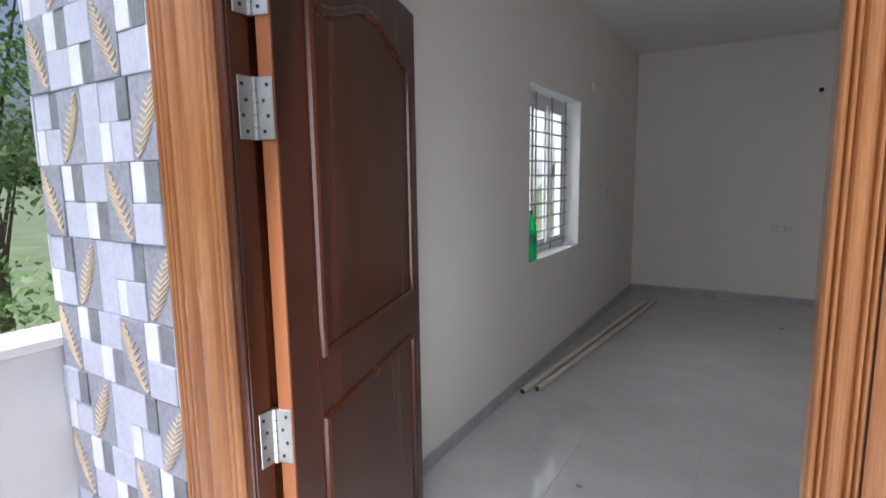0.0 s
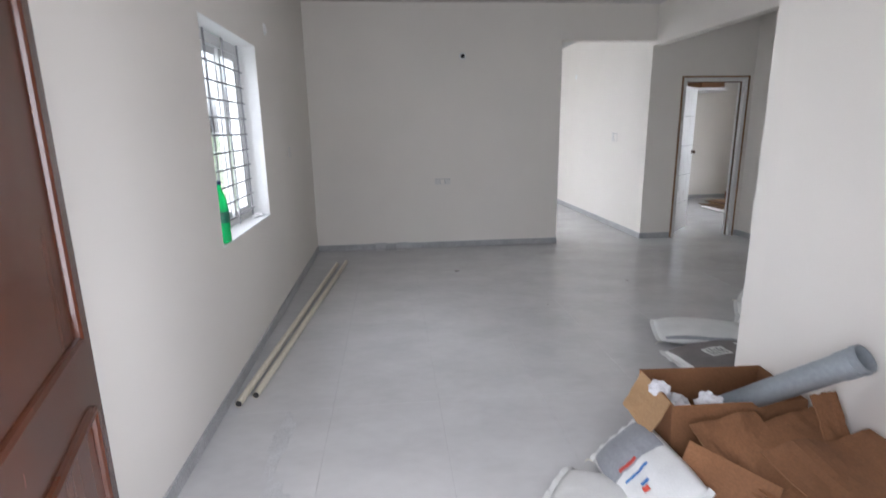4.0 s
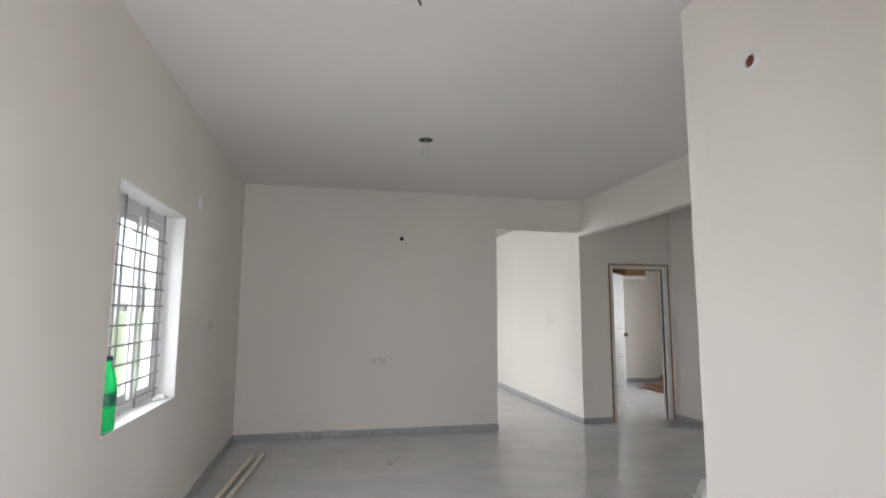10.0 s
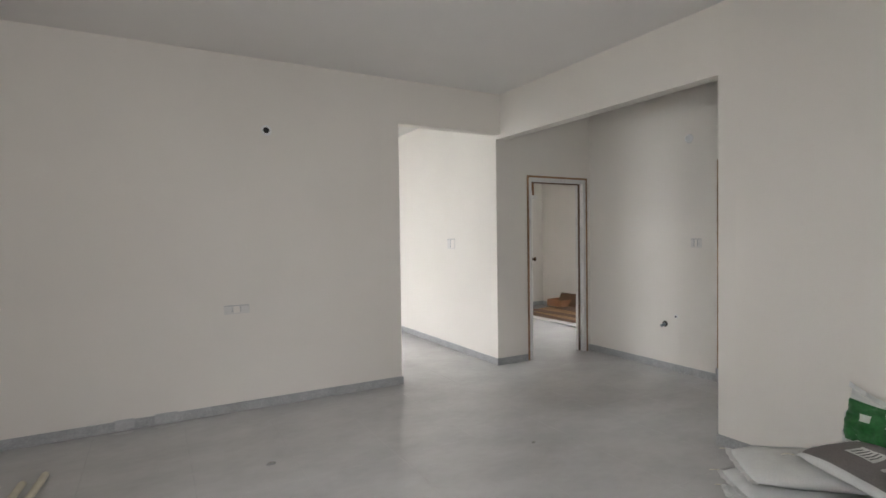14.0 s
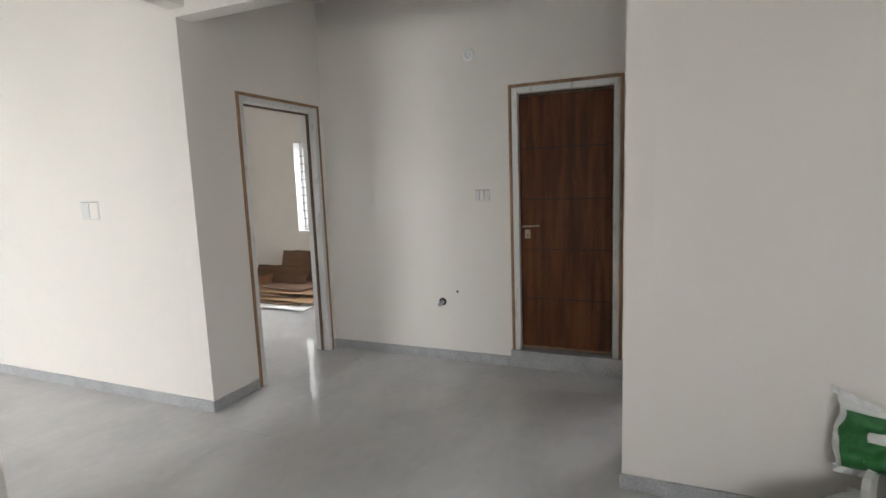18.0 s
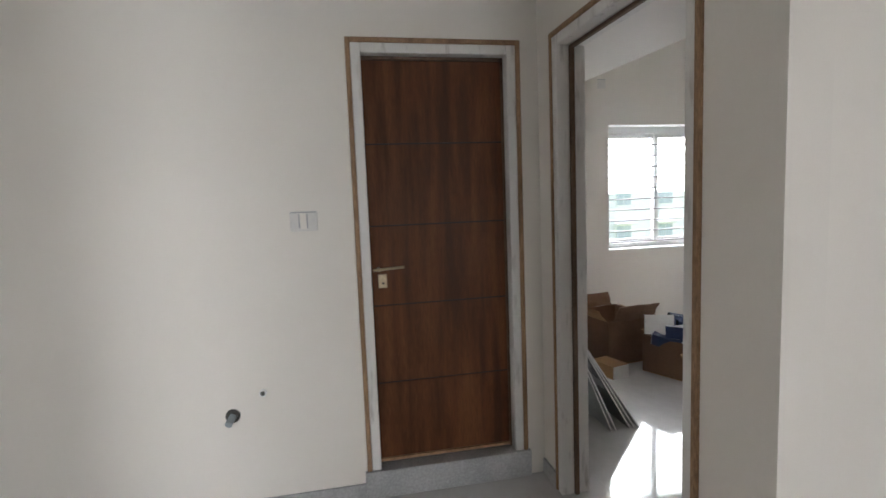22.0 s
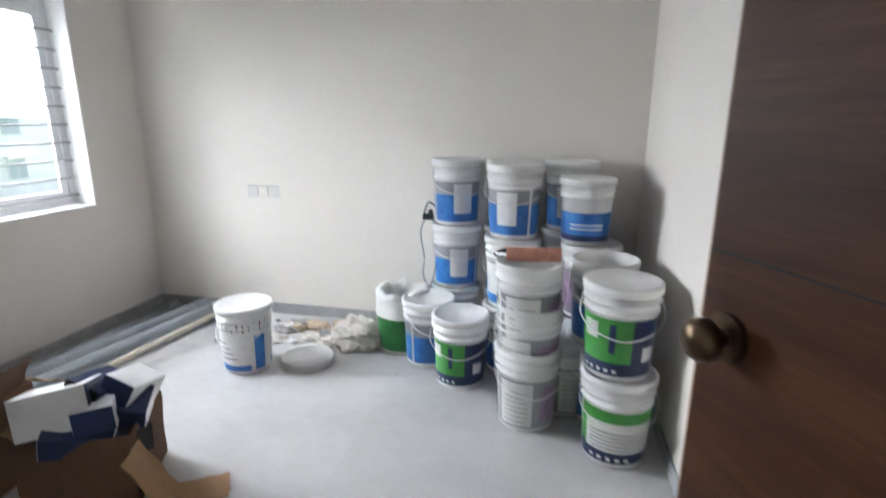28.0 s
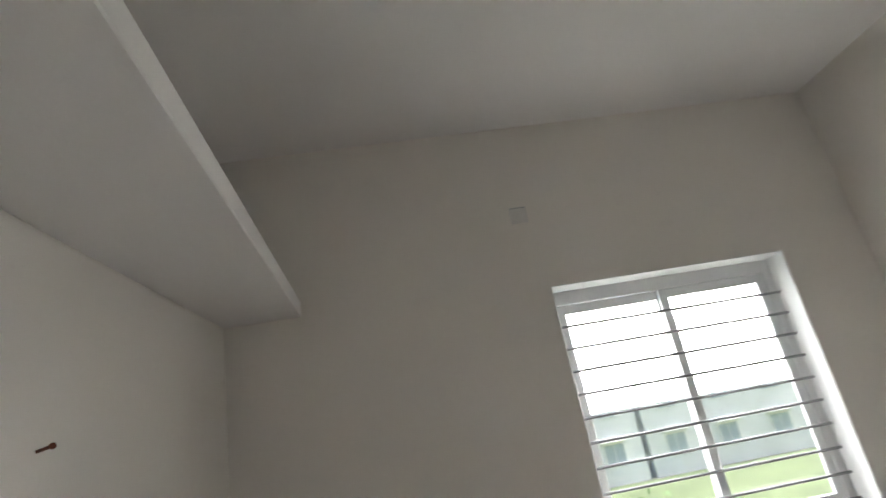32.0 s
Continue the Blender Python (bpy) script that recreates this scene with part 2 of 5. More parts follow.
def wall(name, lo, hi, holes=(), along="x", mat=PAINT, label="", mats=None):
    """A wall of real thickness; holes are (from, to, bottom, top) along its run and go right through it."""
    k = 0 if along == "x" else 1
    runs = sorted({lo[k], hi[k], *(v for h in holes for v in h[:2])})
    rises = sorted({lo[2], hi[2], *(v for h in holes for v in h[2:])})

    def solid(i, j):
        if not (0 <= i < len(runs) - 1 and 0 <= j < len(rises) - 1):
            return False
        u, w = (runs[i] + runs[i + 1]) / 2, (rises[j] + rises[j + 1]) / 2
        return not any(h[0] < u < h[1] and h[2] < w < h[3] for h in holes)

    bm = bmesh.new()
    seen = {}

    def corner(u, side, w):
        key = (u, side, w)
        if key not in seen:
            p = [0, 0, w]
            p[k], p[1 - k] = u, (lo, hi)[side][1 - k]
            seen[key] = bm.verts.new(p)
        return seen[key]

    for i in range(len(runs) - 1):
        for j in range(len(rises) - 1):
            if not solid(i, j):
                continue
            u0, u1, w0, w1 = runs[i], runs[i + 1], rises[j], rises[j + 1]
            for side in (0, 1):
                bm.faces.new([corner(u0, side, w0), corner(u1, side, w0), corner(u1, side, w1), corner(u0, side, w1)])
            for di, dj, (p, q) in ((-1, 0, ((u0, w0), (u0, w1))), (1, 0, ((u1, w0), (u1, w1))), (0, -1, ((u0, w0), (u1, w0))), (0, 1, ((u0, w1), (u1, w1)))):
                if not solid(i + di, j + dj):
                    bm.faces.new([corner(p[0], 0, p[1]), corner(q[0], 0, q[1]), corner(q[0], 1, q[1]), corner(p[0], 1, p[1])])
    bmesh.ops.recalc_face_normals(bm, faces=bm.faces)
    return structure(name, bm, mat, label or "smooth off-white painted plaster wall", "wall")


# ---- plan ----
H = 2.98                 # ceiling
X1, Y1 = 2.73, 2.75      # end of the entry's east wall
X2, Y2 = 4.345, 4.515     # end of the hall's east wall, and the bedroom door's wall
XV = 4.68                # bedroom's west face
YF, XF = 7.0, 3.13       # hall's north wall and its end
YD = 7.08                # wall of the room door
XB = 5.76                # wall of the bathroom door
XW, YB = 8.08, 1.15     # window wall of both rooms, and the bedroom's south wall
YN = 10.7                # north end
YE, YI = 0.69, 0.78      # entrance wall, outer and inner face
DOOR_L, DOOR_R, DOOR_H = 0.452, 1.446, 2.135

wall("wall_west", (-0.23, YI, 0), (0, YN, H), [(3.42, 4.605, 0.87, 2.14), (8.4, 10.0, 0.8, 2.2)], "y")
wall("wall_entrance", (-0.42, YE, -0.15), (DOOR_R + 0.04, YI, H), [(DOOR_L - 0.06, DOOR_R + 0.04, -0.15, DOOR_H + 0.06)], "x")
# Coloured white to carry the sky glare seen at the right jamb.
wall("wall_entrance_return", (DOOR_R + 0.04, YE, -0.15), (X1 + 0.12, 0.79, H), along="x", mat=REVEAL, label="plaster wall beside the main door, white for the glare at the jamb")
wall("wall_entry_east", (X1, 0.79, 0), (X1 + 0.12, Y1 - 0.12, H), along="y")
wall("wall_nook", (X1, Y1 - 0.12, 0), (X2, Y1, H), along="x")
wall("wall_hall_east", (X2, YB, 0), (XV, Y2 - 0.12, H), along="y")
wall("wall_bedroom_door", (X2, Y2 - 0.12, 0), (XW, Y2, H), [(4.615, 5.595, 0, 2.13)], "x")
wall("wall_hall_north", (0, YF, 0), (X2, YF + 0.12, H), [(XF, X2, 0, 2.553)], "x")
wall("wall_passage_east", (X2, YD + 0.12, 0), (X2 + 0.12, YN, H), along="y")
wall("wall_room_door", (X2, YD, 0), (XB, YD + 0.12, H), [(4.775, 5.70, 0, 2.13)], "x")
wall("wall_bathroom_door", (XB, Y2, 0), (XB + 0.12, YD + 0.12, H), [(4.612, 5.415, 0.13, 2.145)], "y")
wall("wall_room_south", (XB + 0.12, YD, 0), (XW, YD + 0.12, H), along="x")
wall("wall_east", (XW, YB - 0.12, 0), (XW + 0.23, YN + 0.12, H), [(1.615, 2.845, 0.83, 2.075), (8.05, 9.26, 0.80, 2.085)], "y")
wall("wall_bedroom_south", (X2, YB - 0.12, 0), (XW, YB, H), along="x")
wall("wall_north", (-0.23, YN, 0), (XW, YN + 0.12, H), along="x")
wall("wall_bathroom_back", (7.4, Y2, 0), (7.52, YD, H), along="y")
structure("beam", box((X2, Y2, 2.505), (X2 + 0.12, YF, H - 0.002)), PAINT, "off-white painted concrete ceiling beam", "beam")
structure("pillar_head", box((X2, YF, 2.505), (X2 + 0.12, YD, H - 0.002)), PAINT, "painted end of the ceiling beam", "beam")
structure("ceiling", box((-0.42, YE, H), (XW + 0.23, YN + 0.12, H + 0.15)), CEILING, "flat white painted concrete ceiling", "ceiling")
loft = box((XV, 3.815, 2.115), (XW, Y2 - 0.12, 2.19), 0.004)
for v in loft.verts:
    if v.co.y < 3.95:
        v.co.y += 0.225 * (v.co.x - XV) / (XW - XV)
structure("loft_slab", loft, CEILING, "painted concrete loft slab under the bedroom ceiling", "loft")
structure("room_loft_slab", box((X2 + 0.12, 9.9, 2.13), (7.3, YN, 2.185), 0.004), CEILING, "painted concrete loft slab at the end of the room", "loft")
floor = structure("floor", box((-0.42, YE, -0.15), (XW + 0.23, YN + 0.12, -0.004)), CEMENT, "polished grey stone-look floor tiles, dusty", "floor")
structure("landing", box((-0.42, -3.0, -0.30), (3.2, YE, -0.06)), FLOOR, "grey tiled landing outside the main door", "floor")
tagged(structure("parapet_west", box((-0.56, -3.0, -3.4), (-0.42, 0.80, 1.0), 0.006), REVEAL), "white painted balcony parapet beside the landing", "parapet")
structure("parapet_coping", box((-0.585, -3.0, 1.0), (-0.40, 0.82, 1.035), 0.006), REVEAL, "white coping on the balcony parapet", "parapet")
structure("parapet_south", box((-0.42, -3.12, -0.3), (3.2, -3.0, 1.0), 0.006), REVEAL, "white painted balcony parapet", "parapet")
structure("wall_landing_east", box((3.2, -3.12, -0.3), (3.32, YE, H)), REVEAL, "white painted wall beside the landing", "wall")
structure("ground", box((-1500, -1500, -3.6), (1500, 1500, -3.4)), GRASS, "grassy ground around the building", "ground")


# ---- skirting ----
def skirting(a, b, side, h=0.076, d=0.012):
    """A stone skirting along the wall line from a to b; side is the way into the room."""
    (x0, y0), (x1, y1) = a, b
    lo = [min(x0, x1, x0 + side[0] * d, x1 + side[0] * d), min(y0, y1, y0 + side[1] * d, y1 + side[1] * d), 0]
    hi = [max(x0, x1, x0 + side[0] * d, x1 + side[0] * d), max(y0, y1, y0 + side[1] * d, y1 + side[1] * d), h]
    structure("baseboard", box(lo, hi, 0.002), STONE, "grey polished stone skirting along the wall", "skirting")


skirting((0, YI), (0, YF), (1, 0))
skirting((0.012, YF), (XF, YF), (0, -1))
skirting((XF, YF - 0.012), (XF, YF + 0.12), (1, 0))
skirting((X1, 0.79), (X1, Y1), (-1, 0))
skirting((X1 - 0.012, Y1), (X2, Y1), (0, 1))
skirting((X2, Y1 + 0.012), (X2, Y2), (-1, 0))
skirting((X2 - 0.012, Y2), (4.605, Y2), (0, 1))
skirting((X2, YD), (X2, YN), (-1, 0))
skirting((X2 - 0.012, YD), (4.765, YD), (0, -1))
skirting((5.71, YD), (XB, YD), (0, -1))
skirting((XB, 5.43), (XB, YD), (-1, 0))
skirting((5.605, Y2), (XB, Y2), (0, 1))
skirting((XV, YB), (XV, 4.3), (1, 0))
skirting((XV + 0.012, YB), (XW, YB), (0, 1))
skirting((XW, YB + 0.012), (XW, 4.40), (-1, 0))
skirting((XW, YD + 0.12), (XW, YN), (-1, 0))
skirting((X2 + 0.12, YN), (XW, YN), (0, -1))
structure("bathroom_step", box((XB - 0.022, 4.595, 0), (XB + 0.1, 5.43, 0.135), 0.003), STONE, "grey stone step under the bathroom door", "step")


def lathe(profile, sides=24, m=None, bm=None):
    bm = bm or bmesh.new()
    rings = []
    for r, z in profile:
        if r < 1e-6:
            rings.append([bm.verts.new((0, 0, z))])
        else:
            rings.append([bm.verts.new((r * math.cos(2 * math.pi * k / sides), r * math.sin(2 * math.pi * k / sides), z)) for k in range(sides)])
    for a, b in zip(rings, rings[1:]):
        for k in range(sides):
            j = (k + 1) % sides
            if len(a) == 1 and len(b) == 1:
                continue
            if len(a) == 1:
                bm.faces.new([a[0], b[k], b[j]])
            elif len(b) == 1:
                bm.faces.new([a[k], a[j], b[0]])
            else:
                bm.faces.new([a[k], a[j], b[j], b[k]])
    bmesh.ops.recalc_face_normals(bm, faces=bm.faces)
    for f in bm.faces:
        f.smooth = True
    if m:
        bmesh.ops.transform(bm, matrix=m, verts=bm.verts)
    return bm


# ---- main door ----
def ribbed(x0, x1, y, z0, z1, ribs, proud, upright=True):
    """A moulding board with rounded ribs along its length."""
    bm = bmesh.new()
    prof = []
    n, total, run = 6, sum(ribs), 0.0
    for k, share in enumerate(ribs):
        a, b = x0 + (x1 - x0) * run / total, x0 + (x1 - x0) * (run + share) / total
        run += share
        for i in range(n):
            f = i / n
            prof.append((a + (b - a) * f, y - proud * (0.45 + 0.55 * math.sin(math.pi * f) ** 0.6 * min(1, 0.45 + 0.13 * share))))
    prof.append((x1, y - proud * 0.4))
    prof = [(x0, y)] + prof + [(x1, y)]
    low = [bm.verts.new((px, py, z0)) for px, py in prof]
    high = [bm.verts.new((px, py, z1)) for px, py in prof]
    m = len(prof)
    for i in range(m):
        bm.faces.new([low[i], low[(i + 1) % m], high[(i + 1) % m], high[i]])
    bm.faces.new(low[::-1])
    bm.faces.new(high)
    bmesh.ops.recalc_face_normals(bm, faces=bm.faces)
    if not upright:
        bmesh.ops.rotate(bm, verts=bm.verts, cent=(0, 0, 0), matrix=Matrix.Rotation(radians(90), 3, "Y"))
    return bm


main_frame = thing("main_door_frame", (0, 0, 0), "polished teak main door frame with ribbed architrave", "door frame")
part("architrave", ribbed(0.207, 0.425, YE, -0.06, DOOR_H + 0.22, (1, 1, 1.3, 3.0, 5.0, 1.2, 1.2), 0.03), TEAK, main_frame)
part("frame_face", box((0.425, YE - 0.010, -0.06), (DOOR_L, YE, DOOR_H + 0.22), 0.003), SHADETEAK, main_frame, "red varnished frame face, darkened for shade")
part("architrave", ribbed(DOOR_R, DOOR_R + 0.05, YE, -0.06, DOOR_H + 0.22, (1.3, 0.9, 2.6, 0.9, 0.9), 0.026), TEAK, main_frame)
part("side_board", box((DOOR_R + 0.051, YE - 0.022, -0.06), (DOOR_R + 0.45, YE, DOOR_H + 0.22), 0.003), TEAK, main_frame, "wide plain varnished teak board")
part("head_board", box((DOOR_L, YE - 0.024, DOOR_H), (DOOR_R, YE, DOOR_H + 0.22), 0.004), TEAK, main_frame)
part("jamb", box((DOOR_L - 0.058, YE, -0.06), (DOOR_L, 0.742, DOOR_H), 0.002), SHADETEAK, main_frame, "red varnished jamb lining, darkened for shade")
part("jamb", box((DOOR_L - 0.058, 0.742, -0.06), (DOOR_L - 0.016, YI, DOOR_H), 0.002), SHADETEAK, main_frame, "red varnished jamb rebate, darkened for shade")
part("jamb", box((DOOR_R, YE + 0.001, -0.06), (DOOR_R + 0.039, 0.737, DOOR_H), 0.002), TEAK, main_frame)
# White strip stands in for sky glare on the varnished jamb.
part("jamb_rebate", box((DOOR_R + 0.036, 0.737, -0.06), (DOOR_R + 0.039, 0.789, DOOR_H), 0.002), REVEAL, main_frame, "white strip behind the jamb for glare on the varnish")
part("head", box((DOOR_L - 0.058, YE + 0.001, DOOR_H), (DOOR_R + 0.039, 0.775, DOOR_H + 0.058), 0.002), SHADETEAK, main_frame)
part("threshold", box((DOOR_L, YE, -0.06), (DOOR_R - 0.005, YI, 0.0), 0.004), STONE, main_frame, "grey stone threshold")

LEAF = 1.015
leaf_turn = math.degrees(math.atan2(0.976, -0.303))
main_door = thing("main_door", (0.466, 0.749, 0), "open red varnished panelled wooden main door, darkened for shade", "door", turn=leaf_turn)
part("slab", box((0.006, -0.034, 0.012), (LEAF, 0.0, 2.12), 0.003), SHADETEAK, main_door)


def outline_bar(points, width, height, y, closed=True):
    """A half-round moulding bar that follows an outline on the leaf's face."""
    bm = bmesh.new()
    pts = [Vector((p[0], 0, p[1])) for p in points]
    n = len(pts)
    rows = []
    for i, p in enumerate(pts):
        d = (pts[(i + 1) % n] - pts[i - 1]).normalized()
        across = Vector((d.z, 0, -d.x))
        row = []
        for k in range(6):
            a = math.pi * k / 5
            row.append(bm.verts.new((p.x + across.x * width * math.cos(a) / 2, y - height * math.sin(a), p.z + across.z * width * math.cos(a) / 2)))
        rows.append(row)
    for i in range(n if closed else n - 1):
        a, b = rows[i], rows[(i + 1) % n]
        for k in range(5):
            bm.faces.new([a[k], a[k + 1], b[k + 1], b[k]])
    bmesh.ops.recalc_face_normals(bm, faces=bm.faces)
    return bm


def arch(x0, x1, z0, z1, rise):
    """Panel outline with a swan-neck arched head."""
    pts = [(x0, z0 + (z1 - z0) * i / 12) for i in range(13)]
    for i in range(1, 24):
        f = i / 24
        pts.append((x0 + (x1 - x0) * f, z1 + rise * (0.5 - 0.5 * math.cos(2 * math.pi * f)) ** 1.1))
    pts += [(x1, z1 - (z1 - z0) * i / 12) for i in range(13)]
    return pts + [(x1 - (x1 - x0) * i / 8, z0) for i in range(1, 8)]


def filled(points, y, thick):
    bm = bmesh.new()
    face = bm.faces.new([bm.verts.new((x, y, z)) for x, z in points])
    out = bmesh.ops.extrude_face_region(bm, geom=[face])
    bmesh.ops.translate(bm, verts=[v for v in out["geom"] if isinstance(v, bmesh.types.BMVert)], vec=(0, -thick, 0))
    bmesh.ops.recalc_face_normals(bm, faces=bm.faces)
    return bm


for side, y in ((1, -0.034), (-1, 0.0)):
    for z0, z1, rise in ((1.05, 1.90, 0.085), (0.14, 0.87, 0.0)):
        bar = outline_bar(arch(0.165, LEAF - 0.105, z0, z1, rise), 0.030, 0.015, y if side > 0 else -y)
        field = filled(arch(0.185, LEAF - 0.125, z0 + 0.02, z1 - 0.02, rise), y if side > 0 else -y, 0.002)
        if side < 0:
            for bm in (bar, field):
                bmesh.ops.scale(bm, vec=(1, -1, 1), verts=bm.verts)
                bmesh.ops.reverse_faces(bm, faces=bm.faces)
        part("moulding", bar, SHADETEAK, main_door)
        part("panel", field, SHADETEAK, main_door)
part("hinge_edge", box((0.0, -0.0345, 0.012), (0.0055, 0.0, 2.12), 0.001), LITEDGE, main_door, "hinge edge of the leaf, coloured lighter for daylight")
part("lock_plate", box((LEAF - 0.001, -0.028, 0.94), (LEAF + 0.002, -0.006, 1.13), 0.001), STEEL, main_door, "steel lock plate")


def hinge(z, parent_at):
    h = part("hinge", box((-0.003, -0.042, -0.065), (0.0, -0.006, 0.065), 0.001), STEEL, main_frame, "steel butt hinge")
    h.location = (*parent_at, z)
    part("knuckle", tube((0, 0, -0.065), (0, 0, 0.065), 0.0075, 12), STEEL, h)
    for k in range(4):
        part("ring", tube((0, 0, -0.04 + k * 0.026), (0, 0, -0.039 + k * 0.026), 0.0082, 12), BLACK, h)
    swing = Matrix.Rotation(radians(17.2), 3, "Z")
    plate = box((0.006, -0.0008, -0.065), (0.042, 0.0021, 0.065), 0.001)
    bmesh.ops.rotate(plate, verts=plate.verts, cent=(0, 0, 0), matrix=swing)
    leaf_plate = part("leaf_plate", plate, STEEL, h)
    for k in range(4):
        dz, dx = -0.048 + 0.032 * k, 0.020 + 0.010 * (k % 2)
        part("screw", tube(swing @ Vector((dx, -0.0007, dz)), swing @ Vector((dx, -0.0022, dz)), 0.004, 10), BLACK, leaf_plate)
    for k in range(4):
        dz = -0.048 + 0.032 * k
        part("screw", tube((0.0, -0.024 - 0.008 * (k % 2), dz), (0.0015, -0.024 - 0.008 * (k % 2), dz), 0.004, 10), BLACK, h)
    return h


for z in (0.905, 1.642, 1.895):
    hinge(z, (0.458, 0.744))


# ---- elevation tiles with gilt ferns ----
TILE_LAV = material("pale_lavender_stone", (0.55, 0.57, 0.69), 0.55, vary=0.05, scale=9, bump=0.15)
TILE_WHITE = material("white_quartz_stone", (0.78, 0.79, 0.80), 0.45, vary=0.05, scale=14, bump=0.1)
TILE_GREY = material("mid_grey_stone", (0.24, 0.25, 0.28), 0.55, vary=0.10, scale=9, bump=0.2)
TILE_SLATE = material("slate_stone", (0.36, 0.37, 0.44), 0.5, vary=0.10, scale=8, bump=0.15)
GILT = material("gilt_fern", (0.72, 0.58, 0.40), 0.4, vary=0.08, scale=20)
cladding = thing("wall_cladding", (-0.42, YE, -0.06), "stone elevation tiles in greys with gilt fern motifs", "wall tiles", kind="structure")
U, V = 0.36, 0.40
CELL = ((0.0, 0.10, 0.09, 0.10, 0), (0.09, 0.10, 0.05, 0.10, 2), (0.0, 0.0, 0.05, 0.10, 1), (0.05, 0.0, 0.09, 0.10, 0),
        (0.14, 0.0, 0.13, 0.20, 3), (0.27, 0.0, 0.09, 0.20, 0), (0.0, 0.20, 0.12, 0.20, 3), (0.12, 0.30, 0.06, 0.10, 1),
        (0.18, 0.30, 0.06, 0.10, 2), (0.24, 0.30, 0.12, 0.10, 0), (0.12, 0.20, 0.12, 0.10, 0), (0.24, 0.20, 0.06, 0.10, 1), (0.30, 0.20, 0.06, 0.10, 2))
TILES = (TILE_LAV, TILE_WHITE, TILE_GREY, TILE_SLATE)


def fern(flip):
    bm = bmesh.new()
    n = 11
    for i in range(n):
        f = i / (n - 1)
        cx, cz = 0.02 + 0.075 * f ** 0.8, 0.012 + 0.165 * f
        length = 0.042 * math.sin(math.pi * (0.18 + 0.78 * f)) + 0.006
        for s in (-1, 1):
            tip = Vector((cx + s * length * 0.85 + 0.012, 0, cz + length * (0.75 if s > 0 else 0.35)))
            base, wide = Vector((cx, 0, cz)), Vector((0.0, 0, 0.0034))
            quad = [base - wide, (base + tip) / 2 - wide * 0.8, tip, (base + tip) / 2 + wide * 1.1, base + wide]
            lower = [bm.verts.new((p.x if not flip else 0.13 - p.x, 0, p.z)) for p in quad]
            upper = [bm.verts.new((v.co.x, -0.0022, v.co.z)) for v in lower]
            bm.faces.new(upper)
            for k in range(5):
                bm.faces.new([lower[k], lower[(k + 1) % 5], upper[(k + 1) % 5], upper[k]])
    bmesh.ops.recalc_face_normals(bm, faces=bm.faces)
    return bm


made_tiles, ferns = {}, {}
rng = random.Random(5)
for col in range(-1, 2):
    for row in range(0, 7):
        for u, v, w, h, kind in CELL:
            x0, z0 = col * U + u + 0.012, row * V + v
            x1, z1 = min(x0 + w, 0.655), z0 + h
            x0 = max(x0, 0.0)
            if x1 - x0 < 0.012:
                continue
            key = (round(x1 - x0, 3), h, kind)
            if key not in made_tiles:
                ob = part("tile", box((0.001, -0.012, 0.001), (x1 - x0 - 0.001, 0, h - 0.001), 0.0015), TILES[kind], cladding)
                made_tiles[key] = ob
            else:
                ob = new("tile", made_tiles[key].data)
                ob.parent = cladding
            ob.location = (x0, -rng.choice((0, 0.002, 0.005)), z0)
            if kind == 3 and x1 - x0 > 0.10:
                flip = v > 0.1
                if flip not in ferns:
                    f = part("fern_motif", fern(flip), GILT, cladding, "gilt fern motif")
                    ferns[flip] = f
                else:
                    f = new("fern_motif", ferns[flip].data)
                    f.parent = cladding
                    f["label"] = "gilt fern motif"
                f.location = (x0, ob.location.y - 0.0125, z0)


